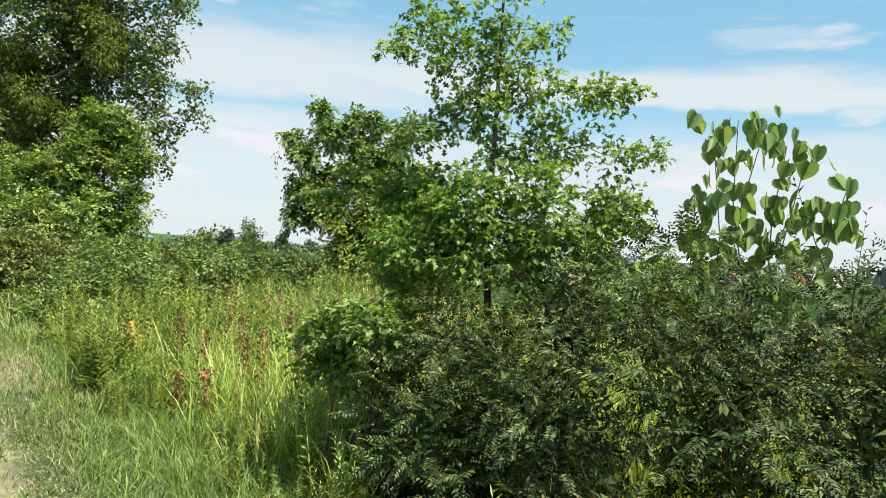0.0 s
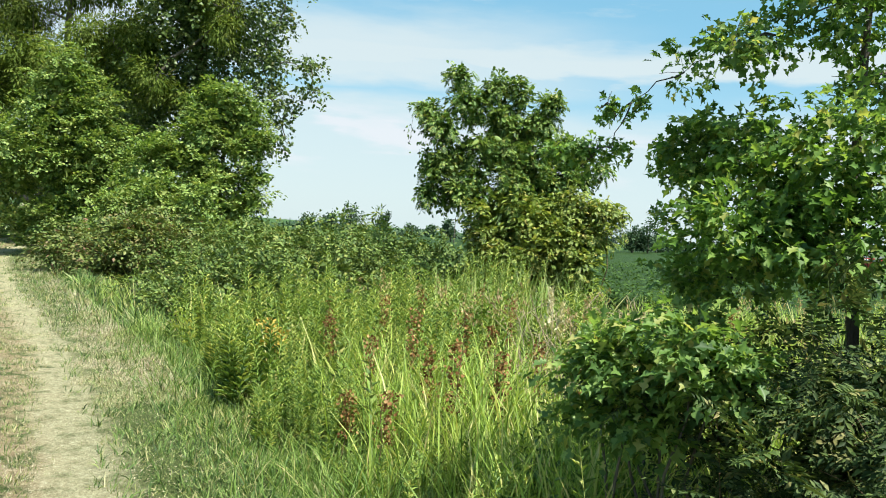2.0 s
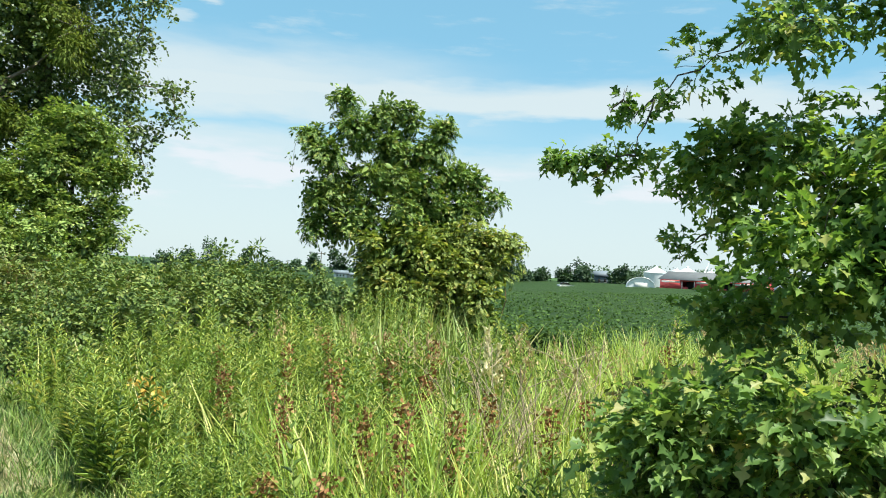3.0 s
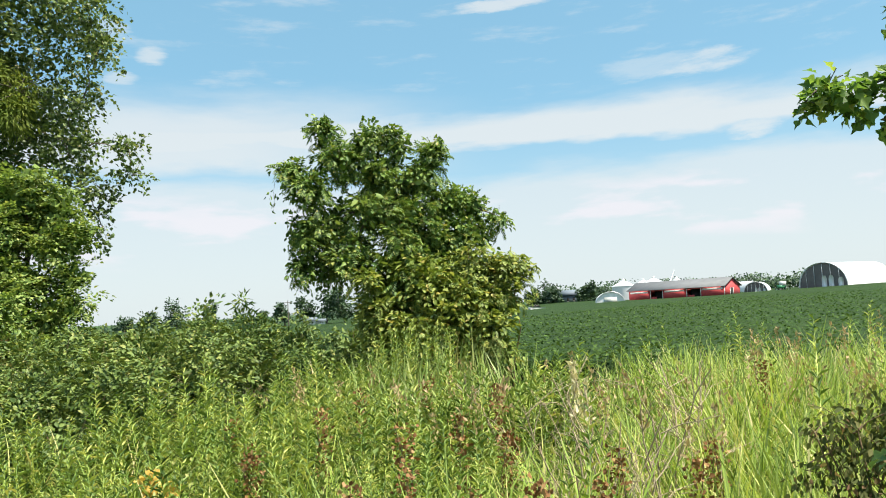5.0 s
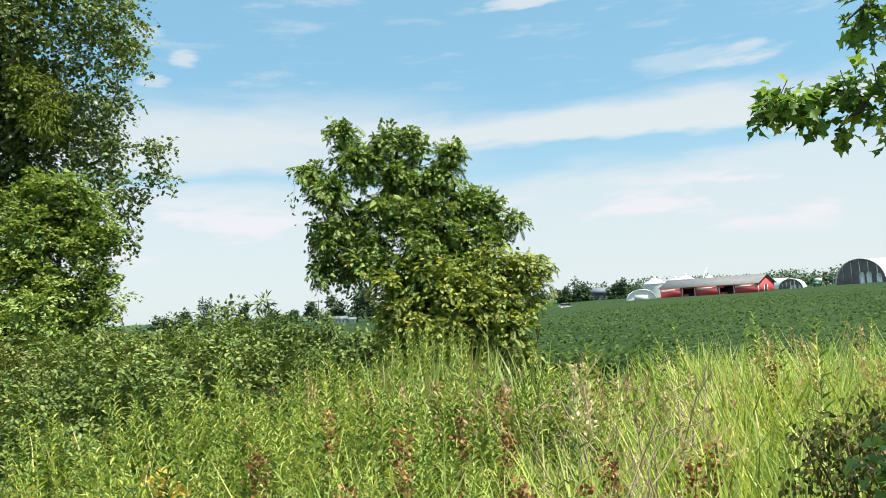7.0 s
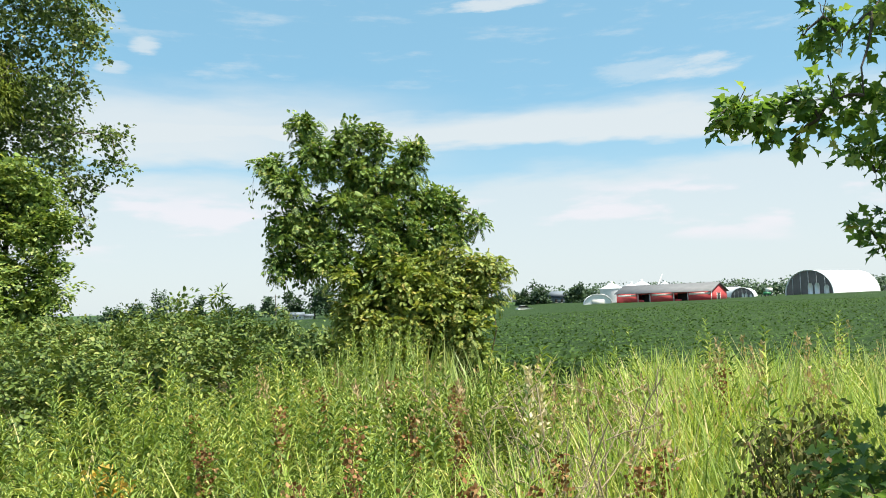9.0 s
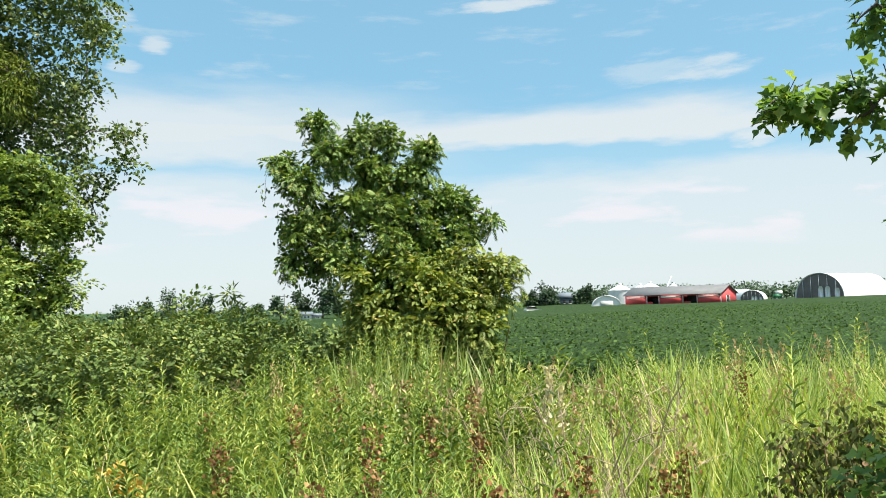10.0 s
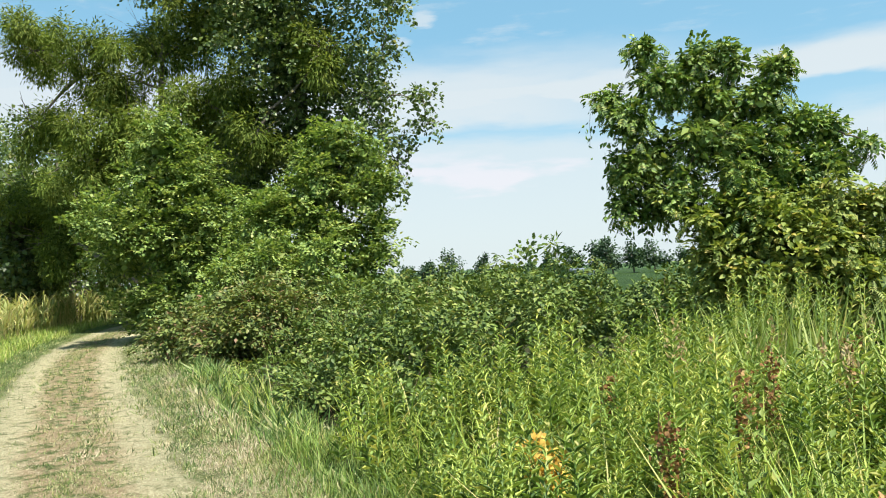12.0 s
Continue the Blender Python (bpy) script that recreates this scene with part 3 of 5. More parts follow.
def field_sheet():
    us = -np.sinh(np.linspace(-1, 1, 120) * 3.2) / np.sinh(3.2) * 420
    vs = 9.3 + (np.sinh(np.linspace(0, 1, 130) * 3.5) / np.sinh(3.5)) * 255
    U, Vv = np.meshgrid(us, vs)
    xy = np.stack((P0[0] + D[0] * U + N[0] * Vv, P0[1] + D[1] * U + N[1] * Vv), -1)
    z = field_z(xy)
    z[0] = ground_z(xy[0])
    W = len(us)
    V = np.concatenate((xy, z[..., None]), -1).reshape(-1, 3)
    i = (np.arange(len(vs) - 1)[:, None] * W + np.arange(W - 1)[None]).ravel()
    return mesh_np("soybean_canopy", V, np.stack((i, i + 1, i + W + 1, i + W), -1), SOY_FAR, True)


def soy_far_mat():
    m, n = material("soy_canopy")
    pos = n.add("ShaderNodeNewGeometry").outputs["Position"]
    a = n.noise(pos, 4.0, 6, 0.7)
    rows = n.vmath("DOT_PRODUCT", pos, (D[0] * 1.3, D[1] * 1.3, 0)).outputs["Value"]
    ripple = n.math("SINE", n.math("MULTIPLY", rows, 6.283))
    f = n.math("ADD", a, n.math("MULTIPLY", ripple, 0.05))
    f = n.math("ADD", f, n.math("MULTIPLY", n.math("SUBTRACT", n.noise(pos, 0.12, 3), 0.5), 0.35))
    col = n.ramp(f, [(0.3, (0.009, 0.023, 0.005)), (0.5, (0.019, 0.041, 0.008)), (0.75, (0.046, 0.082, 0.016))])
    bmp = n.add("ShaderNodeBump", {"Strength": 0.9, "Distance": 0.12, "Height": a})
    p = n.add("ShaderNodeBsdfPrincipled", {"Base Color": col, "Roughness": 0.8, "Specular IOR Level": 0.12, "Normal": bmp.outputs[0]})
    finish(n, p.outputs[0])
    return m


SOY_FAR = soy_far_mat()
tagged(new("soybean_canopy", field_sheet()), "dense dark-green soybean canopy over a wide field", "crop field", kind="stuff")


def soy_leaves(n):
    v = 9.4 + 110 * rng.random(n) ** 1.9
    u = rng.uniform(-1, 1, n) * (10 + v * 0.9) - v * 0.55
    xy = np.stack((P0[0] + D[0] * u + N[0] * v, P0[1] + D[1] * u + N[1] * v), -1)
    keep = (xy[:, 0] > -12) & (xy[:, 0] < 0.75 * xy[:, 1] + 8)
    xy, v = xy[keep], v[keep]
    p = np.concatenate((xy, (field_z(xy) + rng.uniform(-0.10, 0.16, len(xy)))[:, None]), -1)
    ax = rng.normal(size=p.shape) * np.array((1, 1, 0.35))
    nr = np.array((0, 0, 1.0)) + rng.normal(0, 0.4, p.shape)
    return leaves(thin_leaf(0.34, 0.1), p, ax, nr, rng.uniform(0.055, 0.10, len(p)) * (1 + v / 80))


stuff("soybean_leaves", "dark-green soybean leaves rising from the field canopy", "crop", [soy_leaves(120000)], SOY)

# ---- near vegetation: mown grass, tall grass, weeds ----
def blades(xy, height, width, bow, mat_shape_segs=3, lean=0.25):
    p = np.concatenate((xy, ground_z(xy)[:, None] - 0.01), -1)
    n = len(p)
    tilt = rng.normal(0, lean, (n, 2))
    axis = np.concatenate((tilt, np.ones((n, 1))), -1)
    ang = rng.uniform(0, 2 * math.pi, n)
    nrm = np.stack((np.cos(ang), np.sin(ang), np.zeros(n)), -1)
    return leaves(blade_shape(mat_shape_segs, width, bow), p, axis, nrm, height)


SHRUB_OUT = [(3.0, 8.75), (3.2, 8.1), (3.5, 7.4), (5.0, 6.3), (7.2, 5.0), (8.0, 7.5), (5.5, 9.3), (3.0, 9.35)]
HEDGE_OUT = [(-2.4, 14.4), (-5.6, 17.8), (-4.6, 22.0), (0.6, 20.3), (1.0, 18.2), (-0.2, 15.4), (-1.1, 14.0), (-1.7, 14.1)]


def inside(xy, poly):
    x, y = xy[:, 0], xy[:, 1]
    hit = np.zeros(len(xy), bool)
    for (ax, ay), (bx, by) in zip(poly, poly[1:] + poly[:1]):
        cross = ((ay > y) != (by > y)) & (x < (bx - ax) * (y - ay) / ((by - ay) or 1e-9) + ax)
        hit ^= cross
    return hit


def mown(n, u0, u1, h, v0=-3.6, v1=1.75):
    u = rng.uniform(u0, u1, n)
    v = rng.uniform(v0, v1, n)
    worn = np.maximum(np.exp(-((v - 0.12) / 0.30) ** 2), np.exp(-((v + 1.1) / 0.28) ** 2))
    xy = at(u, v)
    worn = np.maximum(worn, 0.95 * ((v < 0.0) & (v > -1.0)) * ease(wave(xy[:, 0], xy[:, 1], 2.4), -0.7, 0.4))
    keep = (rng.random(n) > worn * (0.44 + 0.34 * ease(wave(xy[:, 0], xy[:, 1], 3.4), -0.5, 0.6))) & (rng.random(n) < 0.72 + 0.4 * wave(xy[:, 0], xy[:, 1], 7.0))
    xy, v = xy[keep], v[keep]
    tuft = wave(xy[:, 0], xy[:, 1], 5.0) + 0.6 * wave(xy[:, 0], xy[:, 1], 13.0)
    hh = h * rng.uniform(0.5, 1.3, len(xy)) * np.clip(1 + 0.5 * tuft, 0.4, 2.2) * (1 + 2.6 * ease(v, 0.45, 1.5) + 1.4 * ease(-v, 1.5, 2.6))
    return blades(xy, hh, 0.075, 0.5, 1, 0.55)


stuff("mown_grass", "short mown green grass with dry tips beside the track", "grass",
      [mown(270000, -7.5, 2.5, 0.036), mown(90000, 2.5, 26, 0.06), mown(20000, -16, -7.5, 0.07, -4.5, 2.4), mown(30000, -12, 2.5, 0.09, -9, -3.4)], LAWN)


stuff("dry_mown_grass", "bleached tan cut grass on the sunny verge", "grass", [mown(80000, -1.6, 2.5, 0.028, 0.2, 1.05), mown(34000, 2.5, 20, 0.04, 0.2, 1.05), mown(60000, -6, 6, 0.03, -1.2, 0.3)], STRAW)


def tufts(n):
    u, v = -8 + 26 * rng.random(n) ** 1.6, rng.uniform(0.15, 1.6, n)
    side = rng.random(n) < 0.25
    v = np.where(side, rng.uniform(-3.4, -1.3, n), v)
    xy = np.repeat(at(u, v), 9, 0) + rng.normal(0, 0.022, (n * 9, 2))
    return blades(xy, rng.uniform(0.05, 0.13, n * 9), 0.035, 0.7, 2, 0.4)


stuff("grass_tufts", "loose green tufts rising from the mown turf", "grass", [tufts(1800)], LAWN)


def straw(n):
    u, v = -9.0 + 31 * rng.random(n) ** 1.5, np.where(rng.random(n) < 0.68, rng.uniform(-1.7, 0.5, n), rng.uniform(0.3, 1.5, n))
    xy = at(u, v)
    p = np.concatenate((xy, ground_z(xy)[:, None] + 0.006), -1)
    ax = rng.normal(size=p.shape) * np.array((1, 1, 0.12))
    return leaves(blade_shape(1, 0.06, 0.2), p, ax, np.array((0, 0, 1.0)) + rng.normal(0, 0.3, p.shape), rng.uniform(0.01, 0.034, n))


def rut_straw(n):
    v = np.where(rng.random(n) < 0.5, rng.normal(0.12, 0.2, n), rng.normal(-1.1, 0.2, n))
    xy = at(rng.uniform(-6, 6, n), v)
    p = np.concatenate((xy, ground_z(xy)[:, None] + 0.005), -1)
    ax = rng.normal(size=p.shape) * np.array((1, 1, 0.1))
    return leaves(blade_shape(1, 0.05, 0.2), p, ax, np.array((0, 0, 1.0)) + rng.normal(0, 0.4, p.shape), rng.uniform(0.012, 0.034, n))


stuff("cut_straw", "pale dry grass clippings strewn over the worn ruts", "straw", [straw(60000), rut_straw(30000)], STRAW)


def tall_region(n, u0, u1, v0, v1, per=60, spread=0.11):
    """Plants in tussocks: returns places and each tussock's own vigour."""
    k = max(1, n // per)
    c = np.stack((rng.uniform(u0, u1, k), rng.uniform(v0, v1, k)), -1)
    pick = rng.integers(0, k, n)
    uv = c[pick] + rng.normal(0, spread, (n, 2))
    vigour = rng.uniform(0.72, 1.2, k)[pick]
    stray = rng.random(n) < 0.22
    uv[stray] = np.stack((rng.uniform(u0, u1, stray.sum()), rng.uniform(v0, v1, stray.sum())), -1)
    xy = at(uv[:, 0], np.maximum(uv[:, 1], v0 - 0.12))
    keep = ~inside(xy, HEDGE_OUT) & ~inside(xy, SHRUB_OUT)
    return xy[keep], vigour[keep]


def tall(n, u0, u1, v0, v1, h0, h1, width=0.011, bow=0.35, lean=0.16, segs=3):
    xy, vigour = tall_region(n, u0, u1, v0, v1)
    u, _ = along(xy)
    bare = np.exp(-(((xy[:, 0] - 2.65) / 0.6) ** 2 + ((xy[:, 1] - 11.3) / 1.0) ** 2))
    leafy = 0.55 * ease(u, -3.8, -2.6)
    keep = rng.random(len(xy)) > np.maximum(0.9 * bare, leafy)
    keep &= ~((xy[:, 1] < 10.7) & (along(xy)[1] > 1.5) & (u < -2.6) & (rng.random(len(xy)) < 0.5))
    keep &= ~((u > -0.6) & (along(xy)[1] > 5.5))
    xy, vigour = xy[keep], vigour[keep]
    clump = vigour * 0.84 + 0.14 * wave(xy[:, 0], xy[:, 1], 1.9) + 0.12 * wave(xy[:, 0], xy[:, 1], 5.1)
    return blades(xy, rng.uniform(h0, h1, len(xy)) * clump, width, bow, segs, lean)


stuff("tall_grass", "tall sunlit yellow-green grass along the field edge", "grass",
      [tall(5000, 1.5, 8, 1.3, 2.0, 0.12, 0.3, 0.016, 0.6, 0.35), tall(48000, -12, -3.0, 1.8, 6.5, 0.6, 1.02, 0.0070, 0.38, 0.14), tall(50000, -12, 4.5, 1.6, 5.5, 0.45, 0.92, 0.0072, 0.40),
       tall(17000, -9, -1.4, 5.0, 9.2, 0.9, 1.25, 0.0080, 0.4, 0.14, 2), tall(40000, -26, 4.5, 4.5, 9.3, 0.6, 1.04, 0.013, 0.45, 0.18, 2), tall(20000, -45, -6, 8.0, 9.6, 0.6, 1.05, 0.014, 0.35, 0.16, 2)], TALL)


stuff("edge_grass", "fresh green unmown grass along the track edge", "grass", [tall(9000, -9, 1.8, 0.75, 1.5, 0.07, 0.2, 0.02, 0.6, 0.35, 2), tall(9000, -9, 1.8, 1.05, 1.7, 0.14, 0.36, 0.012, 0.6, 0.3), tall(13000, -8, 1.6, 1.35, 2.2, 0.2, 0.5, 0.0075, 0.55, 0.22)], EDGE)


def weeds(n, u0, u1, v0, v1, h0, h1, shape, name_tilt=0.10):
    xy, vigour = tall_region(n, u0, u1, v0, v1, 38, 0.21)
    vigour = 1.0 + (vigour - 0.98) * 1.5 + 0.10 * wave(xy[:, 0], xy[:, 1], 2.3)
    bare = np.exp(-(((xy[:, 0] - 2.65) / 0.55) ** 2 + ((xy[:, 1] - 11.2) / 0.9) ** 2))
    keep = rng.random(len(xy)) > 0.85 * bare
    xy, vigour = xy[keep], vigour[keep]
    p = np.concatenate((xy, ground_z(xy)[:, None] - 0.01), -1)
    axis = np.concatenate((rng.normal(0, name_tilt, (len(p), 2)), np.ones((len(p), 1))), -1)
    nrm = np.concatenate((rng.normal(size=(len(p), 2)), np.zeros((len(p), 1))), -1)
    return leaves(shape, p, axis, nrm, rng.uniform(h0, h1, len(p)) * vigour)


stuff("goldenrod_weeds", "dense leafy green weeds with narrow leaves in tall grass", "weed",
      [weeds(950, -3.3, 1.2, 1.4, 4.0, 0.42, 0.80, weed_shape(50, 1, 0.14, 0.11)), weeds(950, -3.2, 1.8, 2.2, 5.2, 0.5, 0.95, weed_shape(54, 2, 0.13, 0.11)), weeds(900, -7.5, -2.4, 1.3, 2.9, 0.32, 0.62, weed_shape(50, 6, 0.14, 0.12)), weeds(420, -9, -3, 1.6, 6.0, 0.5, 0.85, weed_shape(50, 4, 0.12, 0.10)),
       weeds(90, -5, 1.6, 2.4, 6.0, 0.9, 1.12, weed_shape(56, 7, 0.09, 0.11)), weeds(700, -26, -5, 4.5, 9.2, 0.75, 1.2, weed_shape(44, 3, 0.11, 0.11))], WEED)
TALL_STALKS = [(-0.35, 14.6, 1.35), (-0.25, 14.5, 1.2), (0.35, 14.2, 1.2), (0.55, 14.9, 1.4), (0.62, 15.0, 1.3), (-0.9, 13.6, 1.0), (1.0, 13.7, 1.1), (3.6, 14.4, 1.2), (5.1, 15.8, 1.35), (4.4, 13.8, 1.2), (5.6, 14.0, 1.3), (6.2, 15.2, 1.4)]
stuff("leafy_stalks", "tall leafy green stalks standing above the meadow", "weed",
      [leaves(weed_shape(60, 9, 0.095, 0.14), np.array([(x + dx, y + dy, float(ground_z((x, y)))) for x, y, h in TALL_STALKS for dx, dy in ((0, 0), (0.1, 0.06), (-0.07, 0.1))]), np.concatenate((rng.normal(0, 0.07, (36, 2)), np.ones((36, 1))), -1), np.concatenate((rng.normal(size=(36, 2)), np.zeros((36, 1))), -1), np.repeat([h for _, _, h in TALL_STALKS], 3) * rng.uniform(0.75, 1.0, 36))], WEED)
stuff("broad_weeds", "broad-leaved green weeds crowding beside the mown track", "weed",
      [weeds(240, -6, 1.2, 1.5, 3.0, 0.3, 0.65, weed_shape(18, 5, 0.17, 0.24))], BRAMBLE)


def plants_at(places, shape, h, jitter=0.08):
    xy = np.asarray(places, float)
    p = np.concatenate((xy, ground_z(xy)[:, None] - 0.01), -1)
    axis = np.concatenate((rng.normal(0, jitter, (len(p), 2)), np.ones((len(p), 1))), -1)
    nrm = np.concatenate((rng.normal(size=(len(p), 2)), np.zeros((len(p), 1))), -1)
    return leaves(shape, p, axis, nrm, h * rng.uniform(0.85, 1.15, len(p)))


def clump_of(x, y, n, r):
    a, q = rng.uniform(0, 6.283, n), r * rng.random(n) ** 0.5
    return np.stack((x + q * np.cos(a), y + q * np.sin(a)), -1)


def cattails(x, y, n, r, h):
    ob = thing("cattail_clump", "clump of tall upright pale-green cattail blades in grass", "cattail", (x, y, float(ground_z((x, y)))), "cattails by the ditch")
    xy = clump_of(x, y, int(n * 1.7), r)
    for part_xy in np.array_split(xy, 5):
        v, f = blades(part_xy, rng.uniform(0.5, 1.08, len(part_xy)) * h * 0.97, 0.0085, 0.26, 4, 0.13)
        tagged(under("blade_tuft", mesh_np("blade_tuft", v, f, REED), ob), kind="stuff")


for x, y, n, r, h in ((0.9, 15.6, 120, 0.45, 1.2), (1.7, 16.2, 130, 0.5, 1.25), (2.5, 15.2, 100, 0.45, 1.2), (1.3, 14.4, 110, 0.4, 1.2), (2.1, 13.6, 90, 0.35, 1.2), (4.1, 13.2, 130, 0.5, 1.1), (4.7, 14.8, 110, 0.6, 1.1), (3.3, 13.9, 90, 0.4, 1.1), (3.7, 12.2, 90, 0.4, 1.0), (4.4, 11.7, 90, 0.45, 1.0), (5.2, 13.2, 100, 0.5, 1.05), (5.9, 14.6, 110, 0.6, 1.1), (4.9, 12.3, 90, 0.5, 1.0), (6.6, 15.6, 110, 0.7, 1.1), (3.3, 11.2, 70, 0.35, 0.95), (3.9, 11.0, 60, 0.3, 0.9)):
    cattails(x, y, n, r, h)


def dock(x, y, h):
    """A withered dock plant: brown stem, rusty tiers of seeds."""
    z = float(ground_z((x, y)))
    ob = thing("dock_plant", "withered rust-brown dock seed head among green weeds", "weed", (x, y, z), "rusty docks")
    sets = [limb((x, y, z), (x + rng.normal(0, 0.04), y + rng.normal(0, 0.04), z + h), 0.006, 0.002, 0, 4)]
    v, f = merged(sets)
    under("stem", mesh_np("stem", v, f, BROWN_STEM), ob)
    n = 190
    t = 0.5 + 0.5 * rng.random(n)
    p = np.stack((x + rng.normal(0, 0.028, n), y + rng.normal(0, 0.028, n), z + h * t), -1)
    v, f = leaves(blade_leaf(0.4), p, rng.normal(size=(n, 3)), rng.normal(size=(n, 3)), rng.uniform(0.014, 0.032, n))
    tagged(under("seed_head", mesh_np("seed_head", v, f, RUST), ob), kind="stuff")


for x, y, h in ((1.93, 10.32, 0.88), (2.2, 10.5, 0.82), (1.72, 10.6, 0.80), (1.62, 9.96, 0.62), (1.45, 11.3, 0.95), (1.2, 11.0, 0.75), (0.9, 12.5, 0.92), (2.05, 12.6, 0.98), (1.6, 13.6, 1.0),
                (0.55, 12.0, 0.80), (2.0, 11.6, 0.85), (1.1, 13.2, 0.95), (2.75, 10.9, 0.8), (1.75, 11.9, 0.9), (0.2, 13.0, 0.8), (2.4, 11.0, 0.85), (1.3, 10.2, 0.55), (4.0, 12.9, 1.02), (3.1, 11.6, 0.75)):
    dock(x, y, h)


def yellow_flower(x, y, h):
    z = float(ground_z((x, y)))
    ob = thing("yellow_wildflower", "small bright-yellow flower spike at the grass edge", "flower", (x, y, z))
    v, f = limb((x, y, z), (x, y, z + h), 0.004, 0.002, 0, 4)
    under("stem", mesh_np("stem", v, f, STEM), ob)
    n = 110
    p = np.stack((x + rng.normal(0, 0.035, n), y + rng.normal(0, 0.035, n), z + h * (0.66 + 0.36 * rng.random(n))), -1)
    v, f = leaves(blade_leaf(0.42), p, rng.normal(size=(n, 3)), rng.normal(size=(n, 3)), rng.uniform(0.02, 0.05, n))
    tagged(under("flower_head", mesh_np("flower_head", v, f, YELLOW), ob), kind="stuff")


for x, y, h in ((-0.10, 12.20, 0.64), (-0.02, 12.26, 0.52)):
    yellow_flower(x, y, h)


def plume(x, y, h, spread):
    z = float(ground_z((x, y)))
    ob = thing("pale_plume_grass", "pale cream seed plume above the tall grass", "grass", (x, y, z))
    v, f = limb((x, y, z), (x, y, z + h), 0.004, 0.002, 0, 4)
    under("stem", mesh_np("stem", v, f, STEM), ob)
    n = 130
    t = rng.random(n)
    p = np.stack((x + rng.normal(0, spread, n) * (1.1 - t), y + rng.normal(0, spread, n) * (1.1 - t), z + h * (0.72 + 0.30 * t)), -1)
    v, f = leaves(thin_leaf(0.25), p, rng.normal(0, 0.5, (n, 3)) + np.array((0, 0, 1)), rng.normal(size=(n, 3)), rng.uniform(0.02, 0.055, n))
    tagged(under("seed_head", mesh_np("seed_head", v, f, PLUME), ob), kind="stuff")


plume(2.43, 11.91, 1.12, 0.022)
plume(2.52, 12.02, 1.0, 0.02)


def panicles(n, u0, u1, v0, v1, h0, h1):
    """Feathery reddish seed heads on thin stalks above the grass."""
    xy = at(rng.uniform(u0, u1, n), rng.uniform(v0, v1, n))
    z = ground_z(xy)
    h = rng.uniform(h0, h1, n)
    lean = rng.normal(0, 0.10, (n, 2))
    stalk = leaves(blade_shape(2, 0.003, 0.1), np.concatenate((xy, z[:, None]), -1), np.concatenate((lean, np.ones((n, 1))), -1), rng.normal(size=(n, 3)) * np.array((1, 1, 0)), h)
    k = 26
    t = rng.random((n, k))
    tip = np.concatenate((xy, (z + 0.96 * h)[:, None]), -1) + np.concatenate((lean * h[:, None], np.zeros((n, 1))), -1)
    p = (tip[:, None] + np.stack((rng.normal(0, 0.035, (n, k)) * (1.1 - t), rng.normal(0, 0.035, (n, k)) * (1.1 - t), 0.2 * t - 0.1), -1)).reshape(-1, 3)
    seed = leaves(thin_leaf(0.2), p, rng.normal(0, 0.5, p.shape) + np.array((0, 0, 1)), rng.normal(size=p.shape), rng.uniform(0.02, 0.05, len(p)))
    return [stalk, seed]


stuff("grass_seed_heads", "feathery tan and reddish seed heads above tall grass", "grass", panicles(420, -24, -3, 5.5, 9.3, 0.8, 1.18) + panicles(60, -6, 0, 3.0, 6.0, 0.8, 1.05), SEED)


def dead_shrub(x, y, h, n, spread):
    """Bare, branching grey-tan stalks of a withered shrub."""
    z = float(ground_z((x, y)))
    ob = thing("dead_shrub", "bare grey-tan dead branches standing in tall grass", "shrub", (x, y, z), "dead stalks")
    sets = []
    for _ in range(n):
        a = np.array((x + rng.normal(0, 0.12), y + rng.normal(0, 0.12), z))
        b = a + np.array((rng.normal(0, 1.5 * spread), rng.normal(0, 1.5 * spread), h * rng.uniform(0.45, 1.0)))
        sets.append(limb(a, b, 0.0075, 0.003, 0, 4, 6))
        for _ in range(5):
            t = rng.uniform(0.4, 0.95)
            c = a + (b - a) * t
            e = c + np.array((rng.normal(0, 0.13), rng.normal(0, 0.13), rng.uniform(0.06, 0.22)))
            sets.append(limb(c, e, 0.004, 0.0015, 0.05, 3, 4))
            sets.append(limb(c + (e - c) * 0.6, e + rng.normal(0, 0.06, 3), 0.002, 0.001, 0, 3, 3))
    v, f = merged(sets)
    tagged(under("branch_tangle", mesh_np("branch_tangle", v, f, TWIG), ob), kind="stuff")


for x, y, h, n, s_ in ((2.65, 11.3, 1.1, 10, 0.18), (2.4, 11.5, 1.0, 8, 0.2), (2.95, 11.9, 1.15, 8, 0.2), (2.55, 12.4, 1.1, 7, 0.16), (2.2, 13.1, 1.15, 6, 0.2), (3.3, 12.5, 1.0, 7, 0.18)):
    dead_shrub(x, y, h, n, s_)

def shoots(lobes, n, shape, length, lift=0.5, low=0.25, shell=0.85):
    """Leafy young shoots that stand out from the skin of a bush."""
    p, d = lobes_points(lobes, n, shell)
    keep = p[:, 2] > low
    p, d = p[keep], d[keep]
    axis = d + np.array((0, 0, lift)) + rng.normal(0, 0.25, p.shape)
    return leaves(shape, p, axis, rng.normal(size=p.shape), length * rng.uniform(0.5, 1.25, len(p)))


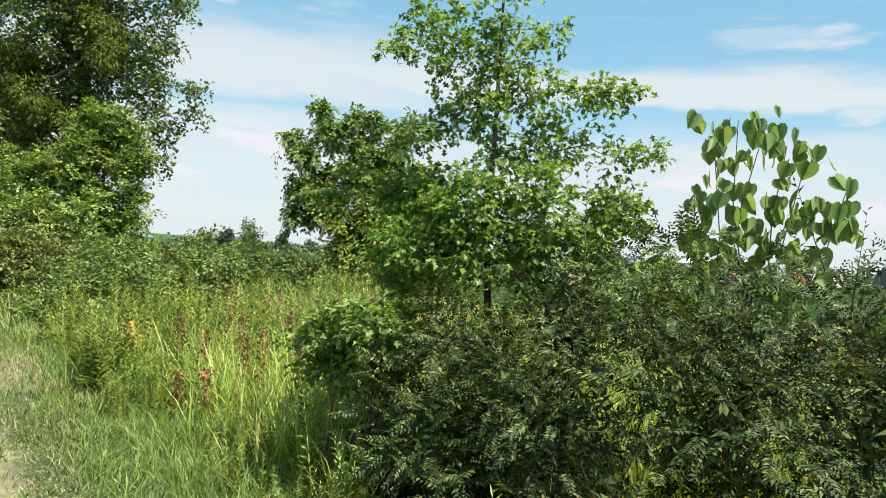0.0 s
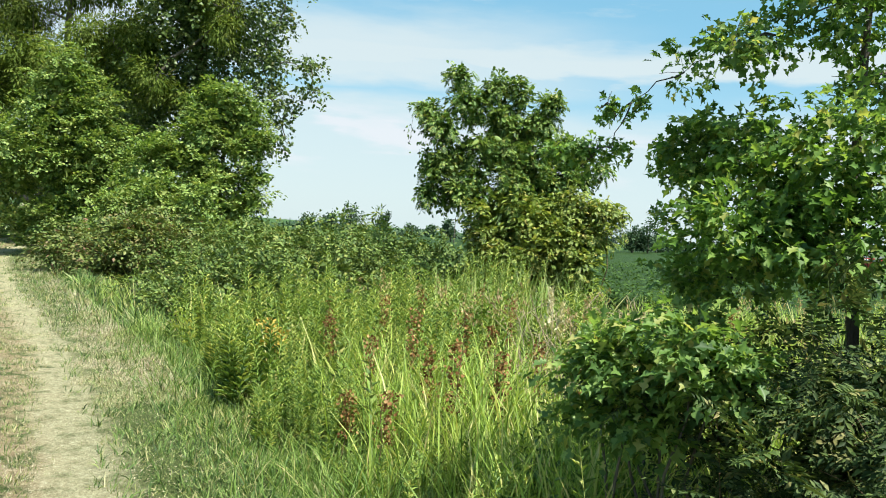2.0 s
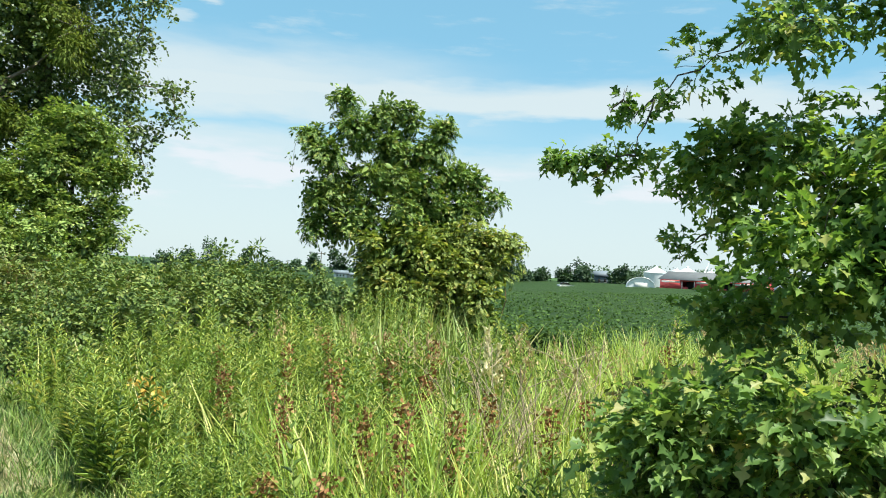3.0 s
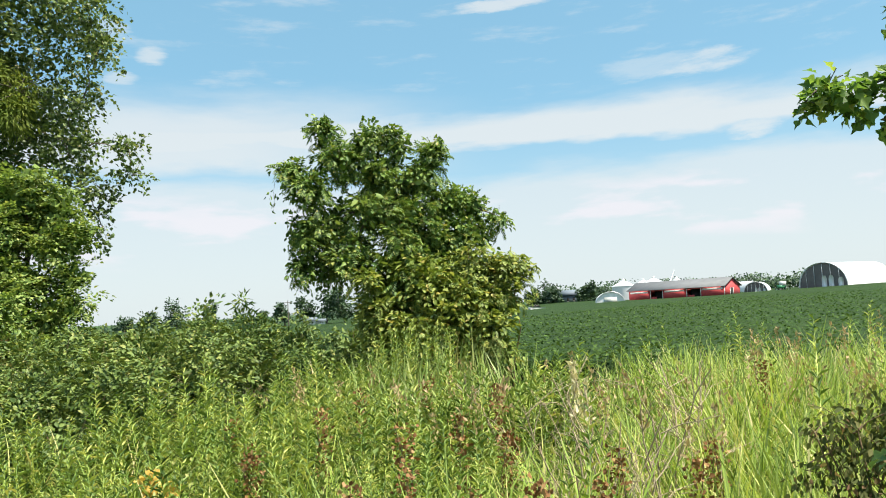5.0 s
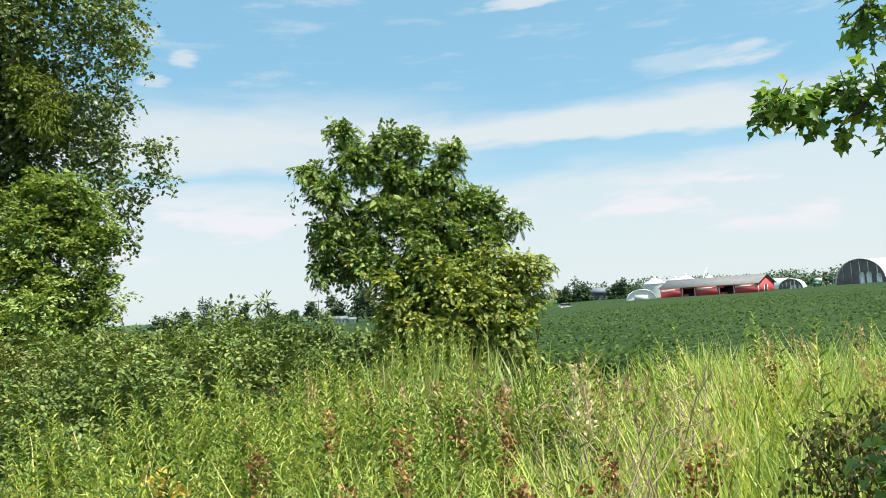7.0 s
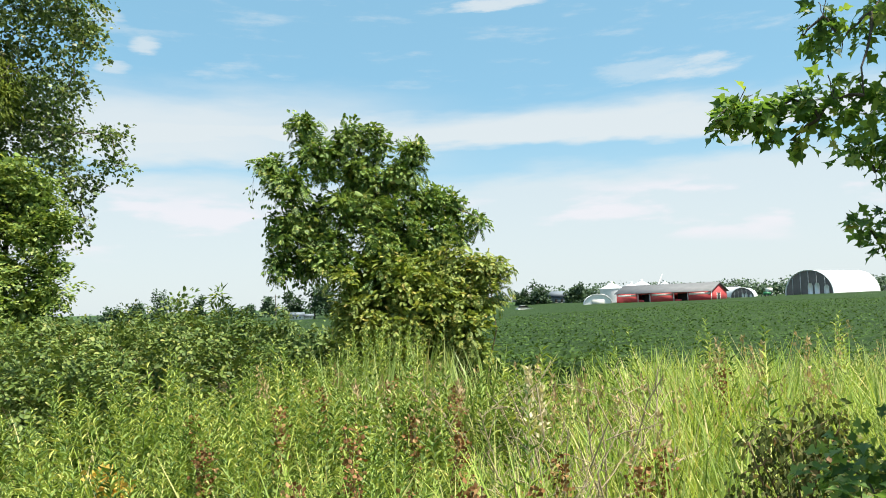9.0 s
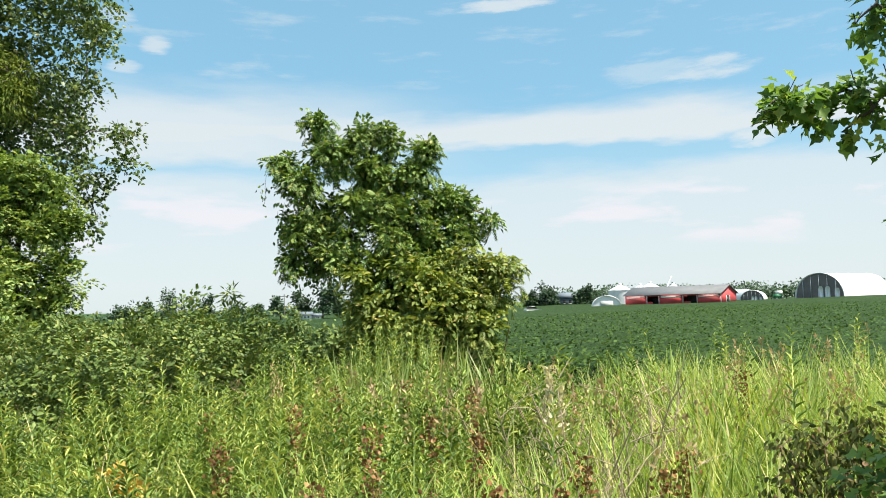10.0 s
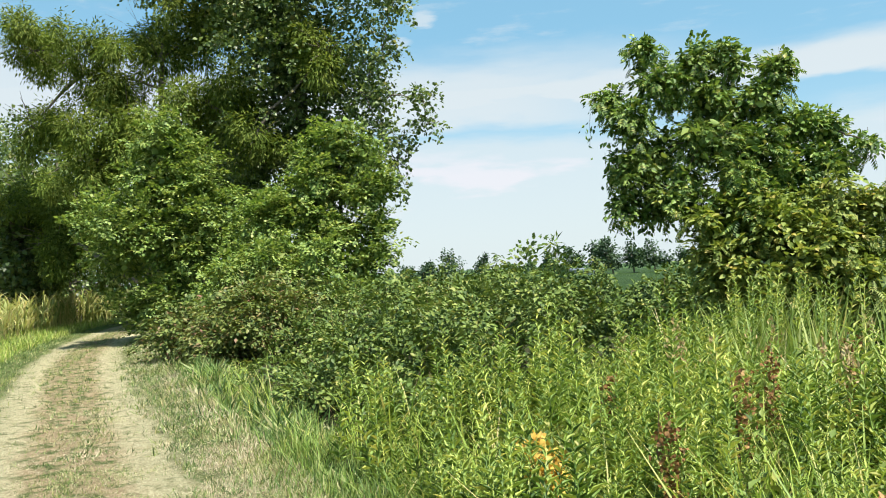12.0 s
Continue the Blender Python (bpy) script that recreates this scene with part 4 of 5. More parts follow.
# ---- bramble hedge ----
rng = np.random.default_rng(21)
OVAL, SLIM, BROAD_LEAF = blade_leaf(0.30), thin_leaf(0.16), thin_leaf(0.30, 0.2)
HEDGE = [(x, y, z - 0.45 - (0.14 if y > 16.8 else 0.0) + (0.34 if y > 17.7 and x < -1.9 else 0.5 if y > 16.8 and x > -1.3 else 0.16 if x > -2.5 and y > 15.5 else 0.0), r * 0.92) for x, y, z, r in [(-2.1, 15.3, 0.45, 0.75), (-1.5, 15.9, 0.75, 0.7), (-3.0, 16.2, 0.6, 0.85), (-2.2, 16.7, 0.75, 0.85), (-3.9, 17.2, 0.55, 0.9), (-3.1, 17.8, 0.8, 0.85), (-1.2, 16.9, 0.75, 0.75),
         (-4.7, 18.3, 0.5, 0.85), (-3.8, 19.0, 0.8, 0.85), (-2.0, 18.2, 0.8, 0.8), (-0.6, 17.8, 0.7, 0.7), (-0.9, 18.8, 0.75, 0.75), (0.3, 18.6, 0.6, 0.7), (-2.6, 19.6, 0.75, 0.85), (-4.8, 20.0, 0.7, 0.9), (-0.7, 15.9, 0.5, 0.55), (-1.1, 15.1, 0.35, 0.55), (-1.9, 14.95, 0.4, 0.55), (-1.4, 14.7, 0.35, 0.45), (-2.9, 15.6, 0.4, 0.6), (-1.75, 14.6, 0.62, 0.42), (-1.3, 14.4, 0.6, 0.38)]]
woody("bramble_hedge", "sprawling dense green bramble thicket beside the mown track", "bush", (-2.4, 17.2), HEDGE,
      [sprays(bumpy(HEDGE, 9, 0.34, 0.92), 2900, 20, OVAL, 0.063, 0.19, 0.5, 0.09, 0.9, tumble=0.25, top=0.75), core(HEDGE, 3600, OVAL, 0.10, 0.75), shoots(HEDGE, 260, weed_shape(14, 11, 0.34, 0.26), 0.14, 0.7)], 0.02, BRAMBLE, "foliage", bark=BROWN_STEM, twigs=120, stems=3)

# russet bush drooping to the track
RED = [(-8.1, 20.06, 0.5, 0.47), (-7.25, 20.06, 0.55, 0.61), (-6.94, 20.5, 0.79, 0.52), (-8.52, 20.11, 0.3, 0.37), (-7.19, 19.61, 0.3, 0.44), (-8.39, 20.47, 0.83, 0.32), (-6.5, 20.0, 0.5, 0.6), (-6.2, 20.9, 0.8, 0.7), (-7.4, 21.2, 0.9, 0.7)]
woody("russet_bush", "low drooping bush with green and reddish-brown leaves", "bush", (-7.3, 20.5), RED,
      [sprays(bumpy(RED, 9), 520, 26, BROAD_LEAF, 0.09, 0.34, 0.7, 0.1, tumble=0.25), core(RED, 900, SLIM, 0.16, 0.8)], 0.02, SUMAC, "foliage", bark=BROWN_STEM, stems=3)

YSH = [(-8.2, 21.9, 1.3, 0.55), (-7.4, 22.0, 1.5, 0.65), (-6.6, 22.3, 1.6, 0.65), (-7.6, 22.3, 2.0, 0.5), (-7.9, 21.6, 0.8, 0.55), (-8.5, 22.1, 0.7, 0.6), (-9.0, 22.6, 0.8, 0.7), (-6.9, 21.7, 0.9, 0.6), (-6.0, 22.3, 1.1, 0.55)]
woody("elder_bush", "rounded yellow-green bush in front of the maples", "bush", (-7.2, 22.2), YSH,
      [sprays(bumpy(YSH, 10, 0.34, 0.85), 620, 26, BROAD_LEAF, 0.095, 0.30, 0.4, 0.1, tumble=0.24), core(YSH, 900, BROAD_LEAF, 0.15, 0.8)], 0.03, MAPLE, "foliage", bark=BROWN_STEM, stems=3)

# ---- the lone walnut in the hedgerow ----
rng = np.random.default_rng(33)
MT = [(0.27, 18.9, 4.32, 0.22), (0.92, 18.95, 4.14, 0.28), (1.39, 19.0, 4.08, 0.26), (1.98, 19.05, 3.97, 0.24), (0.55, 18.85, 3.77, 0.39), (1.15, 19.0, 3.6, 0.48), (1.75, 19.1, 3.48, 0.43), (-0.22, 18.75, 3.66, 0.22), (0.05, 18.7, 3.35, 0.38),
      (0.94, 18.7, 3.0, 0.52), (1.63, 18.9, 2.87, 0.52), (2.21, 19.1, 3.14, 0.36), (2.53, 19.1, 3.0, 0.24), (2.89, 19.0, 2.86, 0.16), (0.06, 18.65, 2.65, 0.38), (-0.07, 18.65, 2.2, 0.22), (0.29, 18.75, 2.15, 0.28), (0.65, 18.6, 2.4, 0.42),
      (1.38, 18.6, 2.32, 0.48), (2.04, 18.9, 2.45, 0.43), (1.2, 19.5, 3.2, 0.6), (1.5, 19.5, 2.4, 0.6), (1.3, 18.8, 1.7, 0.5), (2.1, 19.2, 1.7, 0.5), (0.35, 18.9, 2.9, 0.4), (2.4, 19.0, 2.65, 0.36)]
FEATHER = compound_shape()
MTB = bumpy([(x, y, z, r * 0.92) for x, y, z, r in MT], 6, 0.40, 0.66)
woody("walnut_tree", "young walnut tree with drooping feathery green leaves", "tree", (1.45, 19.1), MT,
      [sprays(MTB, 480, 5, FEATHER, 0.17, 0.14, 1.5, 0.15, 0.6, tumble=0.3, lift=-0.1), sprays(MTB, 1500, 13, OVAL, 0.078, 0.16, 0.9, 0.15, 0.7, lift=0.0, power=1.6), core(MT, 2400, OVAL, 0.12, 0.8)], 0.085, WALNUT, lead=(1.25, 19.0, 3.3), twigs=120)


VSH = [(1.0, 18.4, 1.94, 0.36), (1.66, 18.35, 1.9, 0.44), (2.34, 18.5, 2.03, 0.38), (2.92, 18.7, 2.06, 0.3), (3.15, 18.7, 2.04, 0.18), (2.69, 18.6, 1.67, 0.36), (2.22, 18.35, 1.53, 0.42), (1.14, 18.3, 1.35, 0.42), (1.79, 18.2, 1.19, 0.45),
       (2.49, 18.4, 1.11, 0.42), (1.36, 18.3, 0.84, 0.3), (2.09, 18.3, 0.76, 0.36), (2.72, 18.5, 0.85, 0.25)]
woody("ash_shrub", "yellow-green leafy shrub growing against the walnut", "shrub", (1.8, 18.5), VSH, [sprays(bumpy(VSH, 7, 0.4, 0.75), 200, 5, FEATHER, 0.17, 0.14, 1.4, 0.15, lift=-0.1), sprays(bumpy(VSH, 7, 0.4, 0.75), 900, 11, OVAL, 0.095, 0.17, 0.8, 0.15, lift=0.0), core(VSH, 500, OVAL, 0.12, 0.7)], 0.02, ASH, "foliage", bark=BROWN_STEM, stems=3)


def vines(places):
    sets, lv = [], []
    for x, y, z, drop in places:
        e = (x + rng.normal(0, 0.05), y + rng.normal(0, 0.05), z - drop)
        sets.append(limb((x, y, z), e, 0.003, 0.002, 0, 3))
        n = int(drop * 42)
        t = rng.random((n, 1))
        p = np.array((x, y, z)) + (np.array(e) - np.array((x, y, z))) * t + rng.normal(0, 0.05, (n, 3))
        lv.append(leaves(OVAL, p, rng.normal(0, 0.5, (n, 3)) - np.array((0, 0, 1)), rng.normal(size=(n, 3)), rng.uniform(0.05, 0.09, n)))
    return sets, lv


ob = thing("hanging_vine", "leafy vine strands hanging from the walnut tree", "vine", (0.2, 18.6, 3.0))
sets, lv = vines([(-0.28, 18.6, 2.95, 0.85), (-0.12, 18.6, 2.8, 0.95), (0.08, 18.62, 2.6, 0.75), (0.3, 18.66, 2.4, 0.6), (-0.45, 18.64, 3.5, 0.45), (0.5, 18.7, 2.2, 0.5), (2.7, 19.05, 3.0, 0.6), (-0.2, 18.7, 3.1, 0.9), (0.18, 18.7, 2.7, 0.9)])
v, f = merged(sets)
tagged(under("vine_stem", mesh_np("vine_stem", v, f, BROWN_STEM), ob), kind="stuff")
v, f = merged(lv)
tagged(under("vine_foliage", mesh_np("vine_foliage", v, f, WALNUT), ob), kind="stuff")

# thin sapling and low shrubs behind the hedge
SAP = [(-1.16, 19.4, 1.75, 0.12), (-1.15, 19.4, 1.45, 0.2), (-1.1, 19.42, 1.15, 0.28)]
woody("sapling", "slender young sapling rising over the bramble thicket", "tree", (-1.15, 19.42), SAP, [foliage(SAP, 60, 6, SLIM, 0.12, 0.1, 0.3, 0.1)], 0.012, MAPLE, twigs=12)
SH3 = [(-3.84, 30.1, 0.95, 0.7), (-2.6, 28.6, 0.85, 0.75), (-1.4, 27.2, 0.85, 0.75), (-5.0, 30.6, 1.0, 0.75), (0.2, 25.3, 0.85, 0.7), (1.0, 23.5, 0.8, 0.75), (0.2, 22.5, 0.75, 0.65), (-3.4, 24.5, 0.9, 0.75), (-4.9, 26.5, 0.85, 0.8), (-6.0, 27.5, 0.9, 0.8), (-4.2, 28.5, 0.85, 0.75), (-5.0, 22.6, 0.9, 0.6), (-4.5, 22.9, 0.85, 0.6), (-5.5, 22.2, 0.8, 0.55)]
woody("hedgerow_thicket", "low tangled green thicket along the field margin", "bush", (-1.8, 26.6), SH3, [sprays([(x, y, z - 0.18, r) for x, y, z, r in bumpy(SH3, 10, 0.30, 0.9)], 1500, 12, OVAL, 0.10, 0.2, 0.35), core(SH3, 1500, OVAL, 0.14, 0.8)], 0.02, BRAMBLE, "foliage", bark=BROWN_STEM, stems=3)

ROW = [(*at(u, 8.3 + 0.4 * math.sin(u)), 0.62 + 0.1 * math.sin(2.3 * u), 0.75) for u in np.arange(9, 44, 1.5)]
woody("field_hedgerow", "low green hedgerow running along the soybean field", "hedge", tuple(at(24, 8.3)), ROW, [foliage(bumpy(ROW, 6), 1500, 8, BROAD_LEAF, 0.14, 0.22, 0.5, 0.1)], 0.02, BRAMBLE, "foliage", bark=BROWN_STEM, stems=3, twigs=40)

# ---- trees beside the track ----
rng = np.random.default_rng(44)
SH1 = [(-6.59, 24.0, 4.88, 0.26), (-6.75, 23.9, 4.44, 0.52), (-6.13, 24.0, 4.15, 0.5), (-7.26, 23.9, 3.96, 0.62), (-7.27, 23.7, 3.21, 0.78), (-6.27, 23.9, 3.28, 0.66), (-5.8, 24.0, 3.45, 0.34), (-6.66, 23.6, 2.43, 0.74), (-5.82, 23.8, 2.5, 0.45),
       (-7.29, 23.4, 1.84, 0.68), (-6.18, 23.6, 1.72, 0.58), (-5.65, 23.7, 1.9, 0.3), (-8.02, 23.6, 2.88, 0.85), (-7.67, 23.2, 1.4, 0.62), (-6.6, 23.4, 0.9, 0.7), (-8.6, 23.3, 1.7, 0.75), (-8.3, 23.2, 0.8, 0.7), (-5.7, 23.5, 0.8, 0.55)]
SH2 = [(-11.71, 24.22, 5.15, 0.62), (-11.74, 24.2, 4.06, 1.15), (-12.29, 23.75, 2.65, 1.26), (-10.95, 24.17, 2.44, 1.12), (-11.5, 24.2, 1.5, 0.95), (-12.8, 23.85, 2.2, 0.8), (-10.6, 24.43, 3.42, 0.71), (-9.8, 24.6, 1.6, 0.9), (-9.9, 24.1, 0.7, 0.75), (-11.2, 23.9, 0.8, 0.7), (-12.4, 23.9, 0.9, 0.7)]
BROAD = thin_leaf(0.42, 0.15)
woody("maple_tree", "bushy young maple with bright green upper leaves", "tree", (-6.8, 24.1), SH1, [sprays(bumpy(SH1, 8, 0.42, 0.8), 1500, 32, BROAD, 0.085, 0.34, 0.45, 0.09, 0.85, tumble=0.24), core(SH1, 2600, BROAD, 0.17, 0.7)], 0.11, MAPLE, lead=(-6.8, 24.0, 4.4), group="young maples")
woody("maple_tree", "bushy young maple leaning over the grass track", "tree", (-11.7, 24.4), SH2, [sprays(bumpy(SH2, 9, 0.38, 0.85), 1500, 32, BROAD, 0.09, 0.36, 0.45, 0.09, 0.85, tumble=0.24), core(SH2, 2600, BROAD, 0.18, 0.7)], 0.12, MAPLE, lead=(-11.7, 24.3, 4.9), group="young maples")
POP = [(-10.4, 28.67, 7.7, 2.59), (-10.92, 28.38, 9.6, 2.58), (-9.0, 28.55, 8.6, 1.2), (-9.2, 28.38, 6.75, 1.2), (-7.72, 27.6, 6.53, 0.68),
       (-7.87, 28.78, 10.63, 1.51), (-12.27, 28.72, 11.36, 2.32), (-9.61, 29.08, 12.81, 2.45), (-7.12, 28.55, 9.08, 0.66), (-14.54, 28.35, 11.24, 1.81), (-9.5, 28.6, 4.8, 1.6), (-11.5, 28.8, 5.5, 2.0)]
TRI = thin_leaf(0.44, 0.12)
POP_OUT = [(-6.87, 27.4, 10.09, 0.9), (-6.52, 27.3, 8.8, 0.48), (-6.93, 27.3, 7.57, 0.6), (-5.82, 27.3, 6.19, 0.38), (-5.69, 27.3, 5.41, 0.34), (-6.46, 27.3, 5.0, 0.4), (-7.14, 27.4, 5.26, 0.58), (-6.49, 27.3, 3.93, 0.34), (-6.63, 27.3, 4.4, 0.28), (-7.0, 27.4, 6.2, 0.4)]
woody("cottonwood_tree", "tall dark cottonwood with open leafy outer branches", "tree", (-10.4, 29.2), POP + POP_OUT, [sprays(bumpy(POP, 9, 0.36, 0.85), 2200, 20, TRI, 0.115, 0.42, 0.9, 0.16, tumble=0.65), sprays(POP_OUT, 330, 11, TRI, 0.115, 0.27, 1.0, 0.25, 0.3, power=1.6, tumble=0.7), foliage([(x, y, z, r * 0.8) for x, y, z, r in POP if x < -9.3], 1700, 8, TRI, 0.17, 0.4, 0.1, 0.3, 0.6)], 0.34, POPLAR, lead=(-10.2, 29.0, 12.5), twigs=200, thick=0.16)
WIL = [(-18.88, 27.14, 9.13, 1.45), (-17.16, 27.44, 8.25, 1.62), (-14.87, 28.1, 8.66, 1.79), (-12.66, 27.26, 6.8, 1.34), (-10.69, 26.77, 5.35, 0.95), (-8.66, 27.4, 7.78, 0.98), (-15.57, 27.52, 6.3, 1.59), (-16.53, 26.66, 5.38, 1.38),
       (-18.93, 27.09, 6.57, 1.09), (-21.2, 29.1, 4.7, 1.8), (-20.0, 30.2, 3.7, 1.65), (-20.0, 29.0, 3.0, 1.4), (-22.5, 30.0, 2.6, 1.5), (-19.0, 31.5, 2.4, 1.4), (-13.47, 28.6, 9.49, 1.65)]
woody("willow_tree", "feathery yellow-green willow arching over the track", "tree", (-15.4, 28.2), WIL, [foliage(bumpy(WIL, 6, 0.4, 0.85), 4000, 26, thin_leaf(0.15, 0.2), 0.15, 0.30, 0.5, 0.6, 0.7)], 0.3, WILLOW, lead=(-14.6, 28.0, 9.0), twigs=160)


def wood_tree(x, y, h, r, mat, label, leaf=0.2, n=900):
    lob = [(x + rng.normal(0, 0.35 * r), y + rng.normal(0, 0.35 * r), h * k, r * q) for k, q in ((0.10, 0.55), (0.16, 0.6), (0.3, 0.7), (0.45, 0.85), (0.58, 0.9), (0.7, 0.8), (0.84, 0.6), (0.42, 0.7), (0.62, 0.7))]
    woody("tree", label, "tree", (x, y), lob, [foliage(bumpy(lob), n, 9, TRI, leaf, 0.45, 0.5, 0.25)], 0.22, mat, twigs=30, group="trees beyond the track")


for x, y, h, r in ((-24, 34, 9, 3.0), (-29, 37, 10, 3.4), (-34, 42, 11, 3.5), (-20.5, 38.5, 9, 2.8), (-26, 44, 11, 3.6), (-31, 31, 8, 2.8), (-37, 35, 10, 3.4), (-16.5, 33, 9, 2.6), (-22, 29.6, 5.5, 1.7)):
    wood_tree(x, y, h, r, POPLAR, "dense dark-green tree in the roadside wood")


# corn strip beyond the left verge
def corn_shape():
    T, F = [], []
    bt, bf = blade_shape(4, 0.036, 0.75)
    st = blade_shape(2, 0.016, 0.0)
    for shape, base, ang, size in [(st, 0, 0, 1.0), (st, 0, 1.57, 1.0)] + [((bt, bf), 0.15 + 0.09 * i, i * 3.14 + 0.3 * (i % 3), 0.5) for i in range(8)]:
        o = len(T)
        c, s2 = math.cos(ang), math.sin(ang)
        for x, y, z in shape[0]:
            X, Z = x * size, z * size
            T.append((c * X + s2 * Z, base + y * size * (1.0 if base == 0 else 0.8), -s2 * X + c * Z))
        F += [tuple(q + o for q in face) for face in shape[1]]
    return np.array(T), np.array(F)


cu = np.concatenate([np.arange(11, 36, 0.24) for _ in range(13)])
cv = np.repeat(-3.1 - 0.6 * np.arange(13), len(np.arange(11, 36, 0.24)))
stuff("corn_rows", "low rows of yellowing corn beyond the grass verge", "crop", [plants_at(at(cu + rng.normal(0, 0.05, len(cu)), cv), corn_shape(), 1.15)], CORN)


def verge(n):
    xy = at(rng.uniform(0, 28, n), rng.uniform(-3.6, -1.9, n))
    return blades(xy, rng.uniform(0.1, 0.36, n), 0.016, 0.5, 2, 0.3)


stuff("verge_grass", "rough green verge grass between track and corn", "grass", [verge(15000)], TALL)

# ---- oak sapling, dark shrub and broad-leaved sapling on the near side ----
rng = np.random.default_rng(55)
OAK = [(3.68, 9.19, 3.1, 0.33), (3.23, 8.97, 3.08, 0.21), (3.39, 8.98, 2.88, 0.25), (3.05, 8.85, 2.86, 0.1), (4.03, 9.18, 3.12, 0.11), (3.59, 9.09, 2.6, 0.22), (3.99, 9.18, 2.71, 0.24), (4.35, 9.15, 2.73, 0.16), (4.56, 9.12, 2.75, 0.07),
       (3.16, 8.96, 2.38, 0.13), (3.8, 9.19, 2.3, 0.2), (3.72, 9.17, 2.85, 0.22), (4.09, 9.18, 2.35, 0.2), (4.48, 9.13, 2.33, 0.16), (4.69, 9.09, 2.34, 0.08), (3.6, 8.89, 1.96, 0.28), (4.02, 8.88, 1.99, 0.24)]
OAK += [
       (3.03, 9.36, 2.36, 0.12), (3.21, 9.29, 2.45, 0.12), (3.38, 9.22, 2.5, 0.12), (3.1, 9.33, 2.0, 0.15), (3.27, 9.16, 2.04, 0.16),
       (3.2, 9.19, 1.80, 0.17), (3.35, 9.01, 1.85, 0.16), (3.13, 9.22, 1.44, 0.12), (3.33, 9.24, 1.45, 0.16), (3.42, 8.97, 1.58, 0.14), (3.7, 9.1, 3.5, 0.28),
       (3.2, 8.85, 1.62, 0.2), (3.6, 8.8, 1.62, 0.25), (4.0, 8.85, 1.62, 0.25), (4.35, 8.9, 1.58, 0.22), (4.5, 9.0, 1.95, 0.18), (4.75, 9.0, 1.55, 0.2), (3.9, 9.0, 1.82, 0.2), (4.3, 8.95, 1.8, 0.18), (3.5, 9.0, 1.8, 0.2)]
# its low side limbs over the weeds, with small young leaves
OAK_ARMS = [(2.43, 9.2, 1.94, 0.035), (2.48, 9.2, 1.97, 0.04), (2.53, 9.2, 1.93, 0.037), (2.58, 9.2, 1.97, 0.043), (2.62, 9.16, 1.97, 0.043), (2.67, 9.14, 1.97, 0.045), (2.73, 9.12, 1.97, 0.048), (2.6, 9.2, 1.89, 0.033), (2.65, 9.16, 1.93, 0.037), (2.66, 9.22, 2.14, 0.028), (2.7, 9.2, 2.18, 0.045), (2.74, 9.2, 2.12, 0.037), (2.8, 9.18, 2.18, 0.05), (2.97, 9.55, 1.94, 0.043), (3.03, 9.55, 1.87, 0.061), (2.98, 9.55, 1.73, 0.049), (3.03, 9.55, 1.67, 0.046), (3.13, 9.55, 1.97, 0.069), (3.13, 9.55, 1.75, 0.077)]
woody("pin_oak", "young pin oak with glossy lobed green leaves", "tree", (3.74, 9.03), OAK + OAK_ARMS,
      [sprays([(x, y, z, r * 0.95) for x, y, z, r in OAK if z < 2.15], 560, 10, oak_leaf_shape(), 0.056, 0.085, 0.5, 0.2, 0.45, power=1.3, tumble=0.45), sprays([(x, y, z, r * 0.95) for x, y, z, r in OAK], 1200, 9, oak_leaf_shape(), 0.05, 0.075, 0.5, 0.2, 0.35, power=1.2, tumble=0.45),
       sprays([(x + 0.035, y, z, r * 0.8) for x, y, z, r in OAK_ARMS], 135, 6, oak_leaf_shape(), 0.041, 0.035, 0.6, 0.3, 0.2, power=0.8, tumble=0.6), core(OAK, 800, oak_leaf_shape(), 0.06, 0.6)], 0.036, OAK_LEAF, lead=(3.68, 9.1, 3.6), bark=DARK_BARK, twigs=140, rise=0.08, thick=0.28)
OAKLOW = [(2.74, 8.82, 1.0, 0.13), (2.89, 8.77, 1.05, 0.15), (3.05, 8.6, 1.08, 0.15), (3.17, 8.54, 1.08, 0.14), (2.75, 8.9, 0.82, 0.14), (2.95, 8.75, 0.85, 0.16), (2.99, 9.62, 0.95, 0.08), (2.85, 9.1, 0.95, 0.13), (3.1, 9.0, 1.05, 0.16)]
OAKLOW = [(x, y, z + 0.07, r) for x, y, z, r in OAKLOW]
woody("oak_shrub", "low oak sprout with bright lobed leaves in weeds", "shrub", (3.05, 8.85), OAKLOW, [sprays(bumpy(OAKLOW), 420, 9, oak_leaf_shape(), 0.058, 0.10, 0.45, 0.2, 0.6), core(OAKLOW, 200, oak_leaf_shape(), 0.07, 0.8)], 0.012, OAK_LEAF, "foliage", stems=3, twigs=20)
DARKB = [(3.62, 8.1, 0.8, 0.34), (3.42, 8.0, 0.7, 0.2), (3.4, 8.4, 0.65, 0.2), (3.3, 8.9, 0.42, 0.4), (3.75, 8.9, 0.45, 0.45), (4.15, 8.75, 0.5, 0.5), (3.2, 8.75, 0.85, 0.3), (3.6, 8.75, 0.95, 0.4), (4.1, 7.9, 0.9, 0.6), (4.7, 7.6, 0.95, 0.65), (5.3, 7.4, 1.0, 0.65), (5.9, 7.0, 1.0, 0.7), (4.2, 8.6, 1.24, 0.5), (4.9, 8.3, 1.29, 0.55), (5.6, 8, 1.34, 0.55), (3.7, 8.5, 1.1, 0.4), (6.5, 6.6, 1.0, 0.7), (6.3, 7.6, 1.34, 0.6),
         (4.4, 7.4, 0.45, 0.5), (5.2, 6.9, 0.45, 0.55), (5.9, 6.4, 0.5, 0.6), (6.6, 5.9, 0.5, 0.6)]
